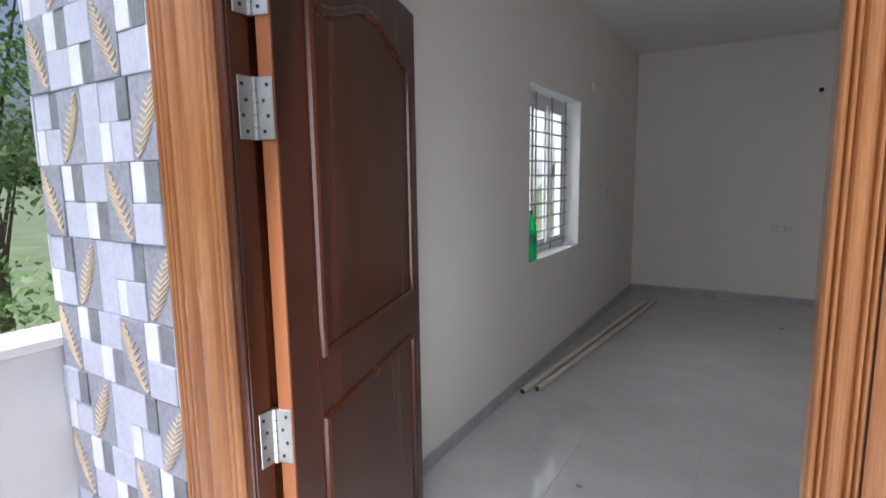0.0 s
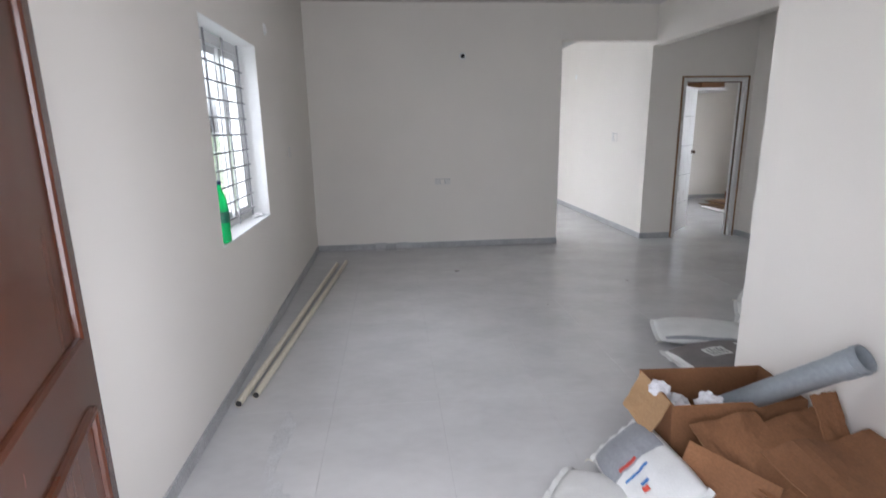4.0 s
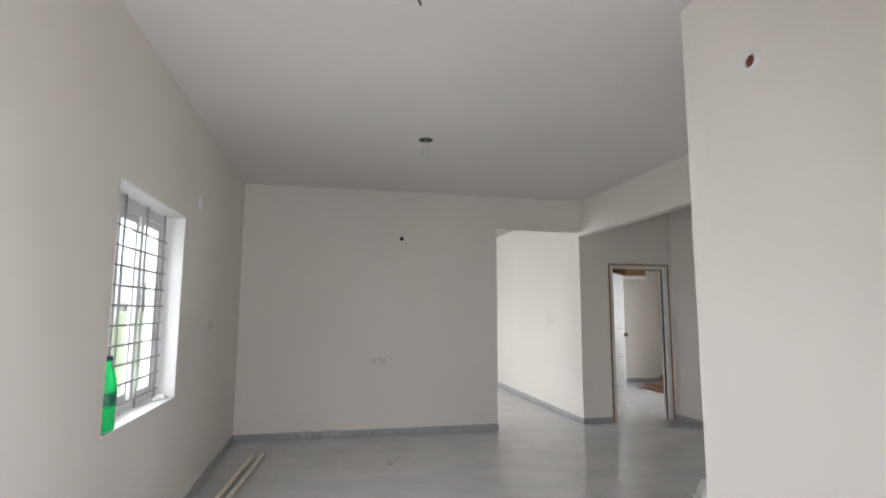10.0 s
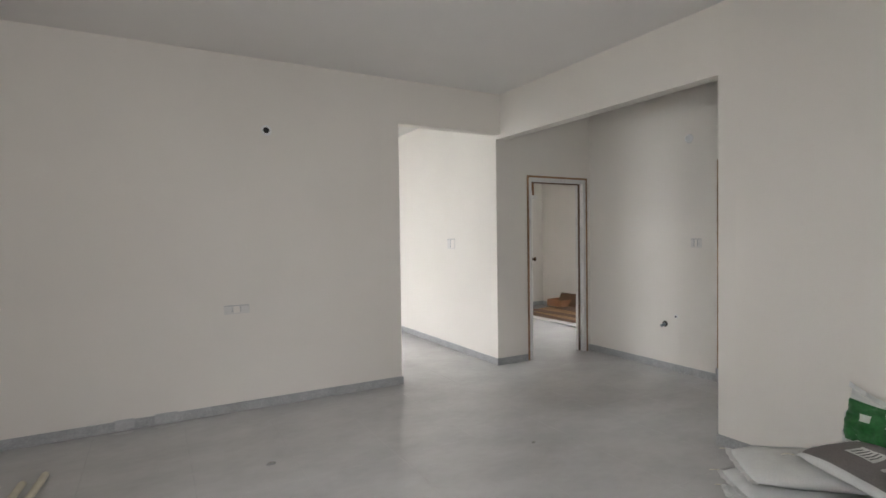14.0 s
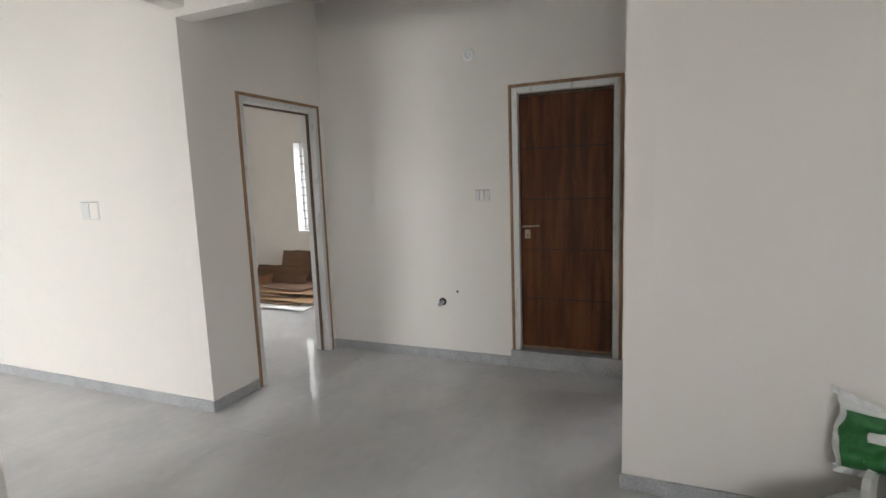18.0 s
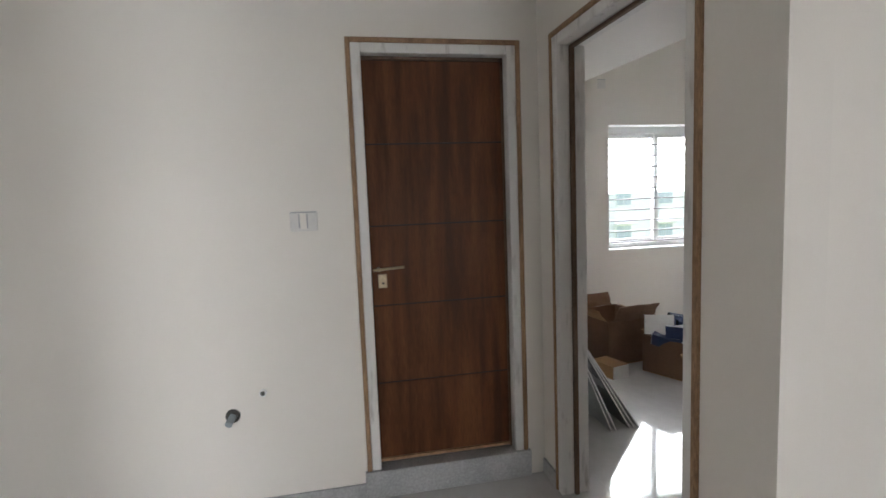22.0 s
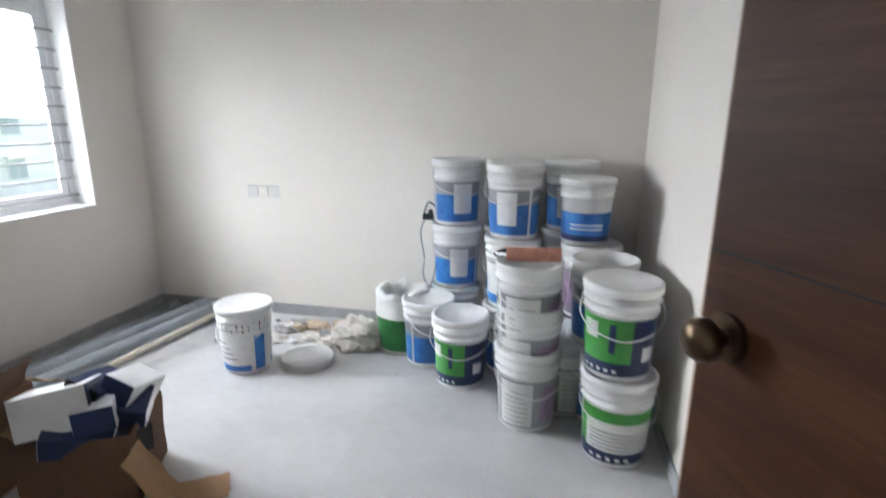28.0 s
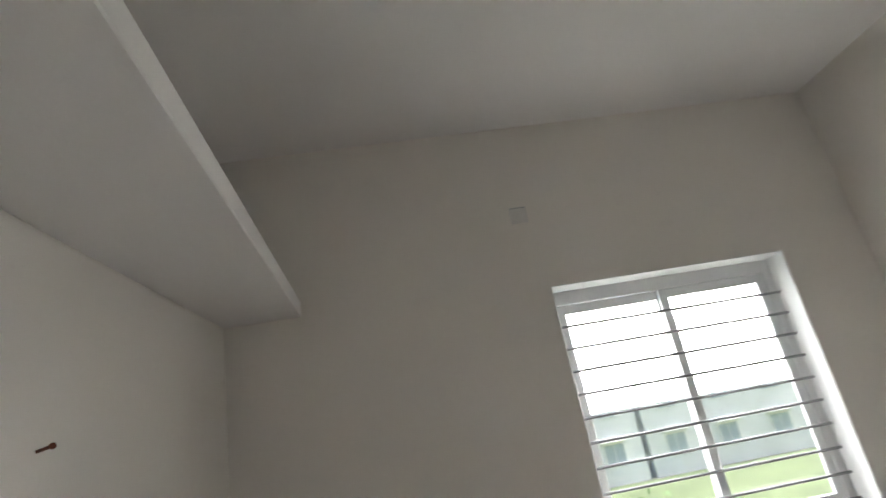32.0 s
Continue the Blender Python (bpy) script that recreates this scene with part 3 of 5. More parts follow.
# ---- windows ----
def window(name, axis, face, deep, y0, y1, z0, z1, sashes, bars, uprights, label):
    """A sliding window in a reveal; the grille stands inside it. face: inner wall face, deep: the way out."""
    w = thing(name, (face, y0, z0), label, "window", kind="structure")
    wide, high = y1 - y0, z1 - z0
    s = 1 if deep > 0 else -1

    def bit(n, a, b, mat, lab="", bevel=0.002):
        lo = [min(a[0] * s, b[0] * s), a[1], a[2]]
        hi = [max(a[0] * s, b[0] * s), b[1], b[2]]
        return part(n, box(lo, hi, bevel), mat, w, lab)

    t = 0.006
    bit("reveal", (0.0015, 0, 0), (0.23, t, high), REVEAL)
    bit("reveal", (0.0015, wide - t, 0), (0.23, wide, high), REVEAL)
    bit("reveal", (0.0015, t, high - t), (0.23, wide - t, high), REVEAL)
    bit("window_sill", (-0.003, t, 0), (0.23, wide - t, t + 0.004), REVEAL, "white plastered sill with splashes")
    d0, d1 = 0.135, 0.205
    bit("window_frame", (d0, t, 0.012), (d1, 0.05, high - t), UPVC)
    bit("window_frame", (d0, wide - 0.05, 0.012), (d1, wide - t, high - t), UPVC)
    bit("window_frame", (d0, 0.05, high - 0.075), (d1, wide - 0.05, high - t), UPVC)
    bit("window_frame", (d0, 0.05, 0.012), (d1, wide - 0.05, 0.055), UPVC)
    for k in range(sashes):
        a = 0.05 + (wide - 0.1) * k / sashes - (0.02 if k else 0)
        b = 0.05 + (wide - 0.1) * (k + 1) / sashes + (0.02 if k < sashes - 1 else 0)
        o = 0.142 + 0.026 * (k % 2)
        rails = bmesh.new()
        for lo, hi in (((o, a, 0.055), (o + 0.022, a + 0.045, high - 0.075)), ((o, b - 0.045, 0.055), (o + 0.022, b, high - 0.075)),
                       ((o, a + 0.045, 0.055), (o + 0.022, b - 0.045, 0.10)), ((o, a + 0.045, high - 0.12), (o + 0.022, b - 0.045, high - 0.075))):
            box([min(lo[0] * s, hi[0] * s), lo[1], lo[2]], [max(lo[0] * s, hi[0] * s), hi[1], hi[2]], 0.002, rails)
        sash = part("sash", rails, UPVC, w)
        pane = bit("pane", (o + 0.009, a + 0.04, 0.095), (o + 0.013, b - 0.04, high - 0.115), GLASS, bevel=0)
        pane.parent = sash
        pane.visible_shadow = False
    g = 0.118
    for k in range(bars):
        z = 0.07 + (high - 0.26) * k / (bars - 1)
        part("grille_bar", tube((g * s, t, z), (g * s, wide - t, z), 0.0068, 8), BARS, w)
    for k in range(uprights):
        y = 0.06 + (wide - 0.12) * k / max(1, uprights - 1)
        bit("grille_upright", (g - 0.006, y - 0.006, 0.012), (g + 0.006, y + 0.006, high - t), BARS)
    return w


window("window_1", "y", 0, -1, 3.42, 4.605, 0.87, 2.14, 3, 10, 4, "white three-track sliding window with a square steel grille")
window("window_2", "y", XW, 1, 1.615, 2.845, 0.83, 2.075, 2, 10, 0, "sliding window with horizontal steel grille bars")
window("window_3", "y", XW, 1, 8.05, 9.26, 0.80, 2.085, 2, 10, 0, "sliding window with horizontal steel grille bars")
window("window_4", "y", 0, -1, 8.4, 10.0, 0.8, 2.2, 2, 10, 0, "sliding window with horizontal steel grille bars")


# ---- inner doors ----
def door_frame(name, label, wide, high, m, depth=0.12, sill=False):
    """Local x runs along the wall, y goes into it, the outer corner is the origin."""
    f = tagged(new(name), label, "door frame")
    f.matrix_world = m
    e = 0.018
    for x0, x1 in ((-0.004, e), (wide - e, wide + 0.004)):
        part("raw_edge", box((x0, -0.014, 0), (x1, 0.02, high + 0.004), 0.003), RAWWOOD, f, "brown unpainted timber edge")
    part("raw_edge", box((e, -0.014, high - e), (wide - e, 0.02, high + 0.004), 0.003), RAWWOOD, f, "brown unpainted timber edge")
    a = 0.062
    for x0, x1 in ((e, a), (wide - a, wide - e)):
        part("jamb", box((x0, -0.009, 0), (x1, depth * 0.45, high - e), 0.004), FRAMEWHITE, f)
    part("head", box((a, -0.009, high - a), (wide - a, depth * 0.45, high - e), 0.004), FRAMEWHITE, f)
    b = a + 0.014
    for x0, x1 in ((e, b), (wide - b, wide - e)):
        part("stop", box((x0, depth * 0.45, 0), (x1, depth * 0.62, high - a + 0.002), 0.003), STOPWOOD, f, "dark stained door stop")
    part("stop", box((b, depth * 0.45, high - b), (wide - b, depth * 0.62, high - a + 0.002), 0.003), STOPWOOD, f, "dark stained door stop")
    for x0, x1 in ((0.002, a), (wide - a, wide - 0.002)):
        part("jamb", box((x0, depth * 0.62, 0), (x1, depth + 0.01, high - a), 0.004), FRAMEWHITE, f)
    part("head", box((0.002, depth * 0.62, high - a), (wide - 0.002, depth + 0.01, high - 0.002), 0.004), FRAMEWHITE, f)
    return f


door_frame("room_door_frame", "white primed wooden door frame with bare brown edges", 5.70 - 4.775, 2.13, pose(4.775, YD, 0))
door_frame("bedroom_door_frame", "white primed wooden door frame with bare brown edges", 5.595 - 4.615, 2.13, pose(5.595, Y2, 0, 0, 0, 180))
door_frame("bathroom_door_frame", "white primed wooden door frame smeared with putty", 5.415 - 4.612, 2.01, pose(XB, 5.415, 0.135, 0, 0, -90))

bath = tagged(new("bathroom_door"), "closed brown laminate flush door with grooved panels", "door")
bath.matrix_world = pose(XB + 0.045, 5.35, 0.165, 0, 0, -90)
part("core", box((0, 0.004, 0), (0.662, 0.03, 1.90), 0.001), BLACK, bath)
for k in range(5):
    part("panel", box((0.001, -0.001, k * 0.38 + 0.003), (0.661, 0.004, (k + 1) * 0.38 - 0.003), 0.001), FLUSH, bath)
part("bottom_strip", box((0.0, -0.006, -0.016), (0.662, 0.012, 0.0), 0.002), RAWWOOD, bath)
lever = part("lever_handle", tube((0.006, -0.045, 0.938), (0.150, -0.045, 0.945), 0.0065, 12), BRASS, bath, "dull brass lever handle")
part("spindle", tube((0.034, -0.001, 0.938), (0.034, -0.05, 0.938), 0.009, 12), BRASS, bath)
part("key_plate", box((0.030, -0.006, 0.845), (0.072, 0.0, 0.912), 0.004, segments=2), BRASS, bath, "dull brass keyhole plate")
part("keyhole", tube((0.052, -0.0062, 0.868), (0.052, -0.008, 0.868), 0.006, 10), BLACK, bath)


def flush_leaf(name, label, at, turn, wide, mat, knob_side):
    d = tagged(new(name), label, "door")
    d.matrix_world = pose(*at, 0, 0, turn)
    part("slab", box((0.0, -0.016, 0.012), (wide, 0.016, 2.03), 0.002), mat, d)
    for k in (1, 2, 3, 4):
        for y in (-0.0165, 0.0165):
            part("groove", box((0.004, min(y, y * 1.02), 0.012 + 0.405 * k), (wide - 0.004, max(y, y * 1.02), 0.0148 + 0.405 * k)), BLACK, d)
    for s in (-1, 1):
        x = wide - 0.048
        part("knob_rose", tube((x, s * 0.016, 1.13), (x, s * 0.024, 1.13), 0.03, 20), BRONZE, d)
        part("knob", lathe([(0.0, 0.07), (0.018, 0.069), (0.027, 0.058), (0.027, 0.046), (0.014, 0.034), (0.011, 0.02), (0.0, 0.02)], 18, Matrix.Translation((x, 0, 1.13)) @ Matrix.Rotation(radians(-90 * s), 4, "X")), BRONZE, d, "bronze round knob")
    part("edge_lip", box((wide, -0.014, 0.012), (wide + 0.003, 0.014, 2.03)), RAWWOOD, d, "bare timber edge")
    return d


flush_leaf("bedroom_door", "open dark brown laminate flush door with round knob", (4.70, 4.392, 0), math.degrees(math.atan2(3.711 - 4.392, 5.003 - 4.70)), 0.745, WENGE, 1)
flush_leaf("room_door", "half-open pale laminate flush door with round knob", (4.852, 7.215, 0), 46, 0.80, FRAMEWHITE, 1)
hook = thing("door_stopper", (4.98, 3.70, 0.0), "small steel door stopper hook near the floor", "door stopper")
part("arm", tube((0.02, 0.02, 0.05), (0.13, -0.03, 0.045), 0.006, 8), STEEL, hook)
part("foot", tube((0.13, -0.03, 0.0), (0.13, -0.03, 0.05), 0.009, 10), STEEL, hook)
copy_thing(hook, pose(5.27, 7.66, 0, 0, 0, 60))


# ---- small fittings on walls and ceiling ----
def switch_box(at, turn, wide, high, label, gangs=3):
    """A flush white switch mask; local y comes out of the wall towards -y."""
    s = thing("switch_box", at, label, "switch box", turn=turn)
    part("rim", box((-wide / 2, -0.006, -high / 2), (wide / 2, 0.0, high / 2), 0.003), PLATE, s)
    for k in range(gangs):
        x0 = -wide / 2 + 0.008 + (wide - 0.016) * k / gangs
        x1 = x0 + (wide - 0.016) / gangs - 0.004
        part("cover", box((x0, -0.0085, -high / 2 + 0.010), (x1, -0.006, high / 2 - 0.010), 0.001), PAINT if k % 2 else PLATE, s)
    for k in range(1, gangs):
        x = -wide / 2 + 0.006 + (wide - 0.016) * k / gangs
        part("gap", box((x - 0.003, -0.0092, -high / 2 + 0.014), (x + 0.002, -0.006, high / 2 - 0.014)), SILVER, s)
    part("slot", box((-wide / 2 + 0.004, -0.0068, high / 2 - 0.007), (wide / 2 - 0.004, -0.006, high / 2 - 0.004)), SILVER, s)
    return s


switch_box((XB, 5.641, 1.346), -90, 0.12, 0.09, "white taped-over switch box beside the bathroom door", 3)
switch_box((X2, 8.08, 1.35), -90, 0.19, 0.13, "white square switch box on the passage wall", 2)
switch_box((1.62, YF, 0.86), 0, 0.20, 0.075, "white low socket box on the hall wall", 3)
switch_box((0, 5.58, 1.32), 90, 0.10, 0.10, "painted-over switch box on the window wall", 1)
switch_box((7.16, YB, 0.89), 180, 0.24, 0.085, "white socket box on the bedroom wall", 3)
switch_box((XW, 2.92, 2.465), -90, 0.09, 0.09, "small high switch box on the bedroom window wall", 1)


def light_point(at, turn, label, fill):
    """A round conduit box, half plastered in, with its dark mouth."""
    p = thing("light_point", at, label, "light point", turn=turn)
    out = Matrix.Rotation(radians(90), 4, "X")
    part("collar", lathe([(0.046, 0.0), (0.044, 0.006), (0.034, 0.012), (0.027, 0.012), (0.026, -0.0005)], 20, out), REVEAL, p, "rough plaster collar")
    part("mouth", lathe([(0.0, 0.004), (0.026, 0.0042)], 20, out), fill, p, "conduit mouth")
    return p


RUST = material("rusty_conduit", (0.24, 0.075, 0.03), 0.7, vary=0.2, scale=30)
light_point((X1, 2.339, 2.515), -90, "round conduit light point with rusty mouth", RUST)
light_point((1.888, YF, 2.375), 0, "round conduit light point with dark mouth", BLACK)
light_point((6.22, YB, 2.354), 180, "round white light point on the bedroom wall", WHITEPL)
light_point((X2, 9.85, 2.38), -90, "round light point on the passage wall", WHITEPL)
light_point((0, 4.97, 2.32), 90, "plastered light point on the window wall", WHITEPL)
light_point((XB, 5.72, 2.40), -90, "plastered light point above the bathroom wall", WHITEPL)

# Near-black discs of this paint the shade inside boxes, holes and pipe ends.
HOLE_SHADE = material("dark_hole_shade", (0.06, 0.055, 0.05), 0.8, vary=0.2, scale=30)


def curve_wire(points, radius, mat, parent, name="wire", label=""):
    bm = bmesh.new()
    pts = [Vector(p) for p in points]
    fine = []
    for i in range(len(pts) - 1):
        p0, p1, p2, p3 = pts[max(i - 1, 0)], pts[i], pts[i + 1], pts[min(i + 2, len(pts) - 1)]
        for k in range(6):
            t = k / 6
            fine.append(0.5 * ((2 * p1) + (p2 - p0) * t + (2 * p0 - 5 * p1 + 4 * p2 - p3) * t * t + (3 * p1 - p0 - 3 * p2 + p3) * t ** 3))
    fine.append(pts[-1])
    rings = []
    for i, p in enumerate(fine):
        d = (fine[min(i + 1, len(fine) - 1)] - fine[max(i - 1, 0)]).normalized()
        q = d.to_track_quat("Z", "Y")
        rings.append([bm.verts.new(p + q @ Vector((radius * math.cos(a * math.pi / 3), radius * math.sin(a * math.pi / 3), 0))) for a in range(6)])
    for a, b in zip(rings, rings[1:]):
        for k in range(6):
            bm.faces.new([a[k], a[(k + 1) % 6], b[(k + 1) % 6], b[k]])
    bm.faces.new(rings[0][::-1])
    bm.faces.new(rings[-1])
    bmesh.ops.recalc_face_normals(bm, faces=bm.faces)
    for f in bm.faces:
        f.smooth = True
    return part(name, bm, mat, parent, label)


def fan_box(x, y, loop, label, curl=False):
    """A round fan box cast into the ceiling, with its hook or wires hanging out."""
    f = thing("ceiling_fan_box", (x, y, H), label, "fan box")
    rng = random.Random(int(x * 100))
    bm = bmesh.new()
    rim = [bm.verts.new((0.064 * (1 + 0.07 * rng.uniform(-1, 1)) * math.cos(k * math.pi / 12), 0.064 * (1 + 0.07 * rng.uniform(-1, 1)) * math.sin(k * math.pi / 12), -0.0025)) for k in range(24)]
    top = [bm.verts.new((v.co.x, v.co.y, 0)) for v in rim]
    bm.faces.new(rim[::-1])
    for k in range(24):
        bm.faces.new([rim[k], rim[(k + 1) % 24], top[(k + 1) % 24], top[k]])
    part("box_mouth", bm, HOLE_SHADE, f, "rough-edged dark disc for the shade inside the box")
    if loop:
        curve_wire([(0, 0, 0), (0.0, 0, -0.05), (0.035, 0.0, -0.085), (0.03, 0.0, -0.14), (-0.01, 0, -0.155), (-0.04, 0, -0.12), (-0.02, 0, -0.08)], 0.005, STEEL, f, "hook", "steel fan hook")
    elif curl:
        curve_wire([(0, 0, 0), (-0.02, -0.016, -0.03), (-0.048, -0.04, -0.05), (-0.058, -0.048, -0.085), (-0.035, -0.03, -0.125), (0.012, 0.01, -0.15)], 0.005, BLACK, f, "wire", "dark curled wire")
        curve_wire([(0.01, 0, 0), (0.03, 0.025, -0.03), (0.0, 0.0, -0.045), (-0.05, -0.04, -0.05)], 0.004, CREAMPVC, f, "wire")
    else:
        curve_wire([(0, 0, 0), (0.01, 0, -0.05), (-0.015, 0.01, -0.09), (0.005, 0, -0.15), (0.02, -0.01, -0.19)], 0.005, BLACK, f, "wire", "dark hanging wire")
        curve_wire([(0.01, 0, 0), (-0.01, 0.0, -0.04), (0.015, 0.01, -0.07), (0.03, 0, -0.06)], 0.004, CREAMPVC, f, "wire")
    return f


fan_box(1.37, 2.685, False, "open round fan box with wires hanging from the ceiling")
fan_box(1.825, 4.97, True, "open round fan box with a steel hook")
fan_box(6.48, 2.58, False, "open round fan box with wires in the bedroom ceiling", True)

spout = thing("water_stub", (XB, 6.005, 0.484), "capped water outlet stub in the lobby wall", "pipe stub")
part("hole", tube((0, 0, 0), (-0.004, 0, 0), 0.032, 16), HOLE_SHADE, spout)
part("pipe", tube((-0.002, 0, -0.002), (-0.05, 0.012, -0.02), 0.016, 14), GREYPVC, spout)
stub = thing("inlet_stub", (XB, 5.869, 0.577), "small brass inlet point in the lobby wall", "pipe stub")
part("collar", tube((0, 0, 0), (-0.012, 0, 0), 0.018, 14), REVEAL, stub)
part("mouth", tube((-0.011, 0, 0), (-0.014, 0, 0), 0.011, 12), HOLE_SHADE, stub)
nail = thing("wall_nail", (6.905, 4.395, 1.622), "rusty nail driven into the wall", "nail")
part("shank", tube((0, 0, 0), (-0.03, -0.05, 0.004), 0.004, 8), RUST, nail)
part("head", tube((-0.03, -0.05, 0.004), (-0.032, -0.053, 0.004), 0.007, 10), RUST, nail)

# ---- pipes on the hall floor ----
for (x0, y0), (x1, y1) in (((0.065, 3.16), (0.312, 6.24)), ((0.138, 3.25), (0.41, 6.32))):
    p = thing("plastic_pipe", (0, 0, 0), "cream plastic conduit pipe lying on the floor", "pipe", "pipes on the floor")
    bm = tube((x0, y0, 0.021), (x1, y1, 0.021), 0.021, 16, caps=False)
    a, b = Vector((x0, y0, 0.021)), Vector((x1, y1, 0.021))
    for f in bm.faces:
        f.smooth = True
    part("tube", bm, CREAMPVC, p)
    for e, o in ((a, b), (b, a)):
        d = (o - e).normalized()
        # Dark disc just inside each end stands for the shade in the pipe.
        part("bore", tube(e + d * 0.004, e + d * 0.002, 0.0175, 14), HOLE_SHADE, p)


# ---- dust, splashes and crumbs ----
def blot(name, at, wide, deep, mat, label, seed, high=0.0012, kind="stuff"):
    rng = random.Random(seed)
    bm = bmesh.new()
    n = 22
    ring = [(math.cos(2 * math.pi * k / n), math.sin(2 * math.pi * k / n), 0.72 + 0.5 * rng.random()) for k in range(n)]
    low = [bm.verts.new((wide / 2 * c * r, deep / 2 * s * r, 0.0003)) for c, s, r in ring]
    top = [bm.verts.new((wide / 2 * c * r * 0.86, deep / 2 * s * r * 0.86, high)) for c, s, r in ring]
    bm.faces.new(top)
    for k in range(n):
        bm.faces.new([low[k], low[(k + 1) % n], top[(k + 1) % n], top[k]])
    ob = link_mesh(name, bm, mat)
    ob.location = at
    return tagged(ob, label, "stain" if kind == "stuff" else "debris", kind=kind)


DUST = material("dried_plaster_dust", (0.52, 0.52, 0.52), 0.9, vary=0.06, scale=12, fine=120, bump=0.1)
blot("plaster_splash", (0.37, 2.80, 0), 0.10, 0.55, DUST, "dried white plaster smear on the floor", 1)
blot("plaster_splash", (0.42, 2.35, 0), 0.13, 0.25, DUST, "dried white plaster smear on the floor", 2)
blot("plaster_splash", (0.80, 6.945, 0), 0.14, 0.06, DUST, "white plaster spill at the foot of the wall", 3)
blot("plaster_splash", (1.07, 6.935, 0), 0.17, 0.07, DUST, "white plaster spill at the foot of the wall", 4)
for x, z, w in ((0.80, 0.05, 0.13), (1.08, 0.055, 0.16)):
    structure("skirting_smear", box((x - w / 2, YF - 0.0155, 0.012), (x + w / 2, YF - 0.0125, 0.088), 0.001), DUST, "white plaster smear on the skirting", "stain")
for i, (x, y, s) in enumerate(((1.647, 5.80, 0.05), (2.99, 4.0, 0.06), (2.30, 4.6, 0.03), (0.72, 2.30, 0.03), (1.0, 2.1, 0.02), (3.3, 5.2, 0.03), (5.0, 7.7, 0.05))):
    c = blot("mortar_crumb", (x, y, 0), s, s * 0.7, CEMENT, "crumb of dried mortar on the floor", 20 + i, s * 0.22, "")

# ---- things on the window sill ----
bottle = thing("plastic_bottle", (-0.025, 3.52, 0.881), "green plastic drink bottle standing on the sill", "bottle")
part("body", lathe([(0.0, 0.004), (0.03, 0.0), (0.042, 0.012), (0.043, 0.05), (0.040, 0.07), (0.043, 0.09), (0.043, 0.20), (0.036, 0.255), (0.02, 0.305), (0.0135, 0.325), (0.0135, 0.345), (0.0, 0.345)], 28), BOTTLE, bottle)
part("cap", lathe([(0.0, 0.368), (0.015, 0.367), (0.016, 0.345), (0.0, 0.345)], 20), NAVY, bottle, "dark screw cap")
part("label", lathe([(0.0436, 0.125), (0.0442, 0.127), (0.0442, 0.188), (0.0436, 0.19)], 28), material("dark_green_label", (0.01, 0.16, 0.09), 0.4, vary=0.2, scale=40), bottle, "dark green wrap label")
for i, (y, s) in enumerate(((4.50, 0.06), (4.44, 0.05), (4.53, 0.04))):
    lump = bmesh.new()
    bmesh.ops.create_icosphere(lump, subdivisions=2, radius=s / 2)
    for v in lump.verts:
        v.co *= 1 + 0.35 * noise.noise(v.co * 40 + Vector((i, 0, 0)))
        v.co.z = max(v.co.z * 0.7, -s * 0.22) + s * 0.22
    ob = tagged(link_mesh("plaster_lump", lump, REVEAL), "lump of white plaster on the sill", "debris", "plaster lumps")
    ob.location = (-0.05 - 0.02 * i, y, 0.8805)


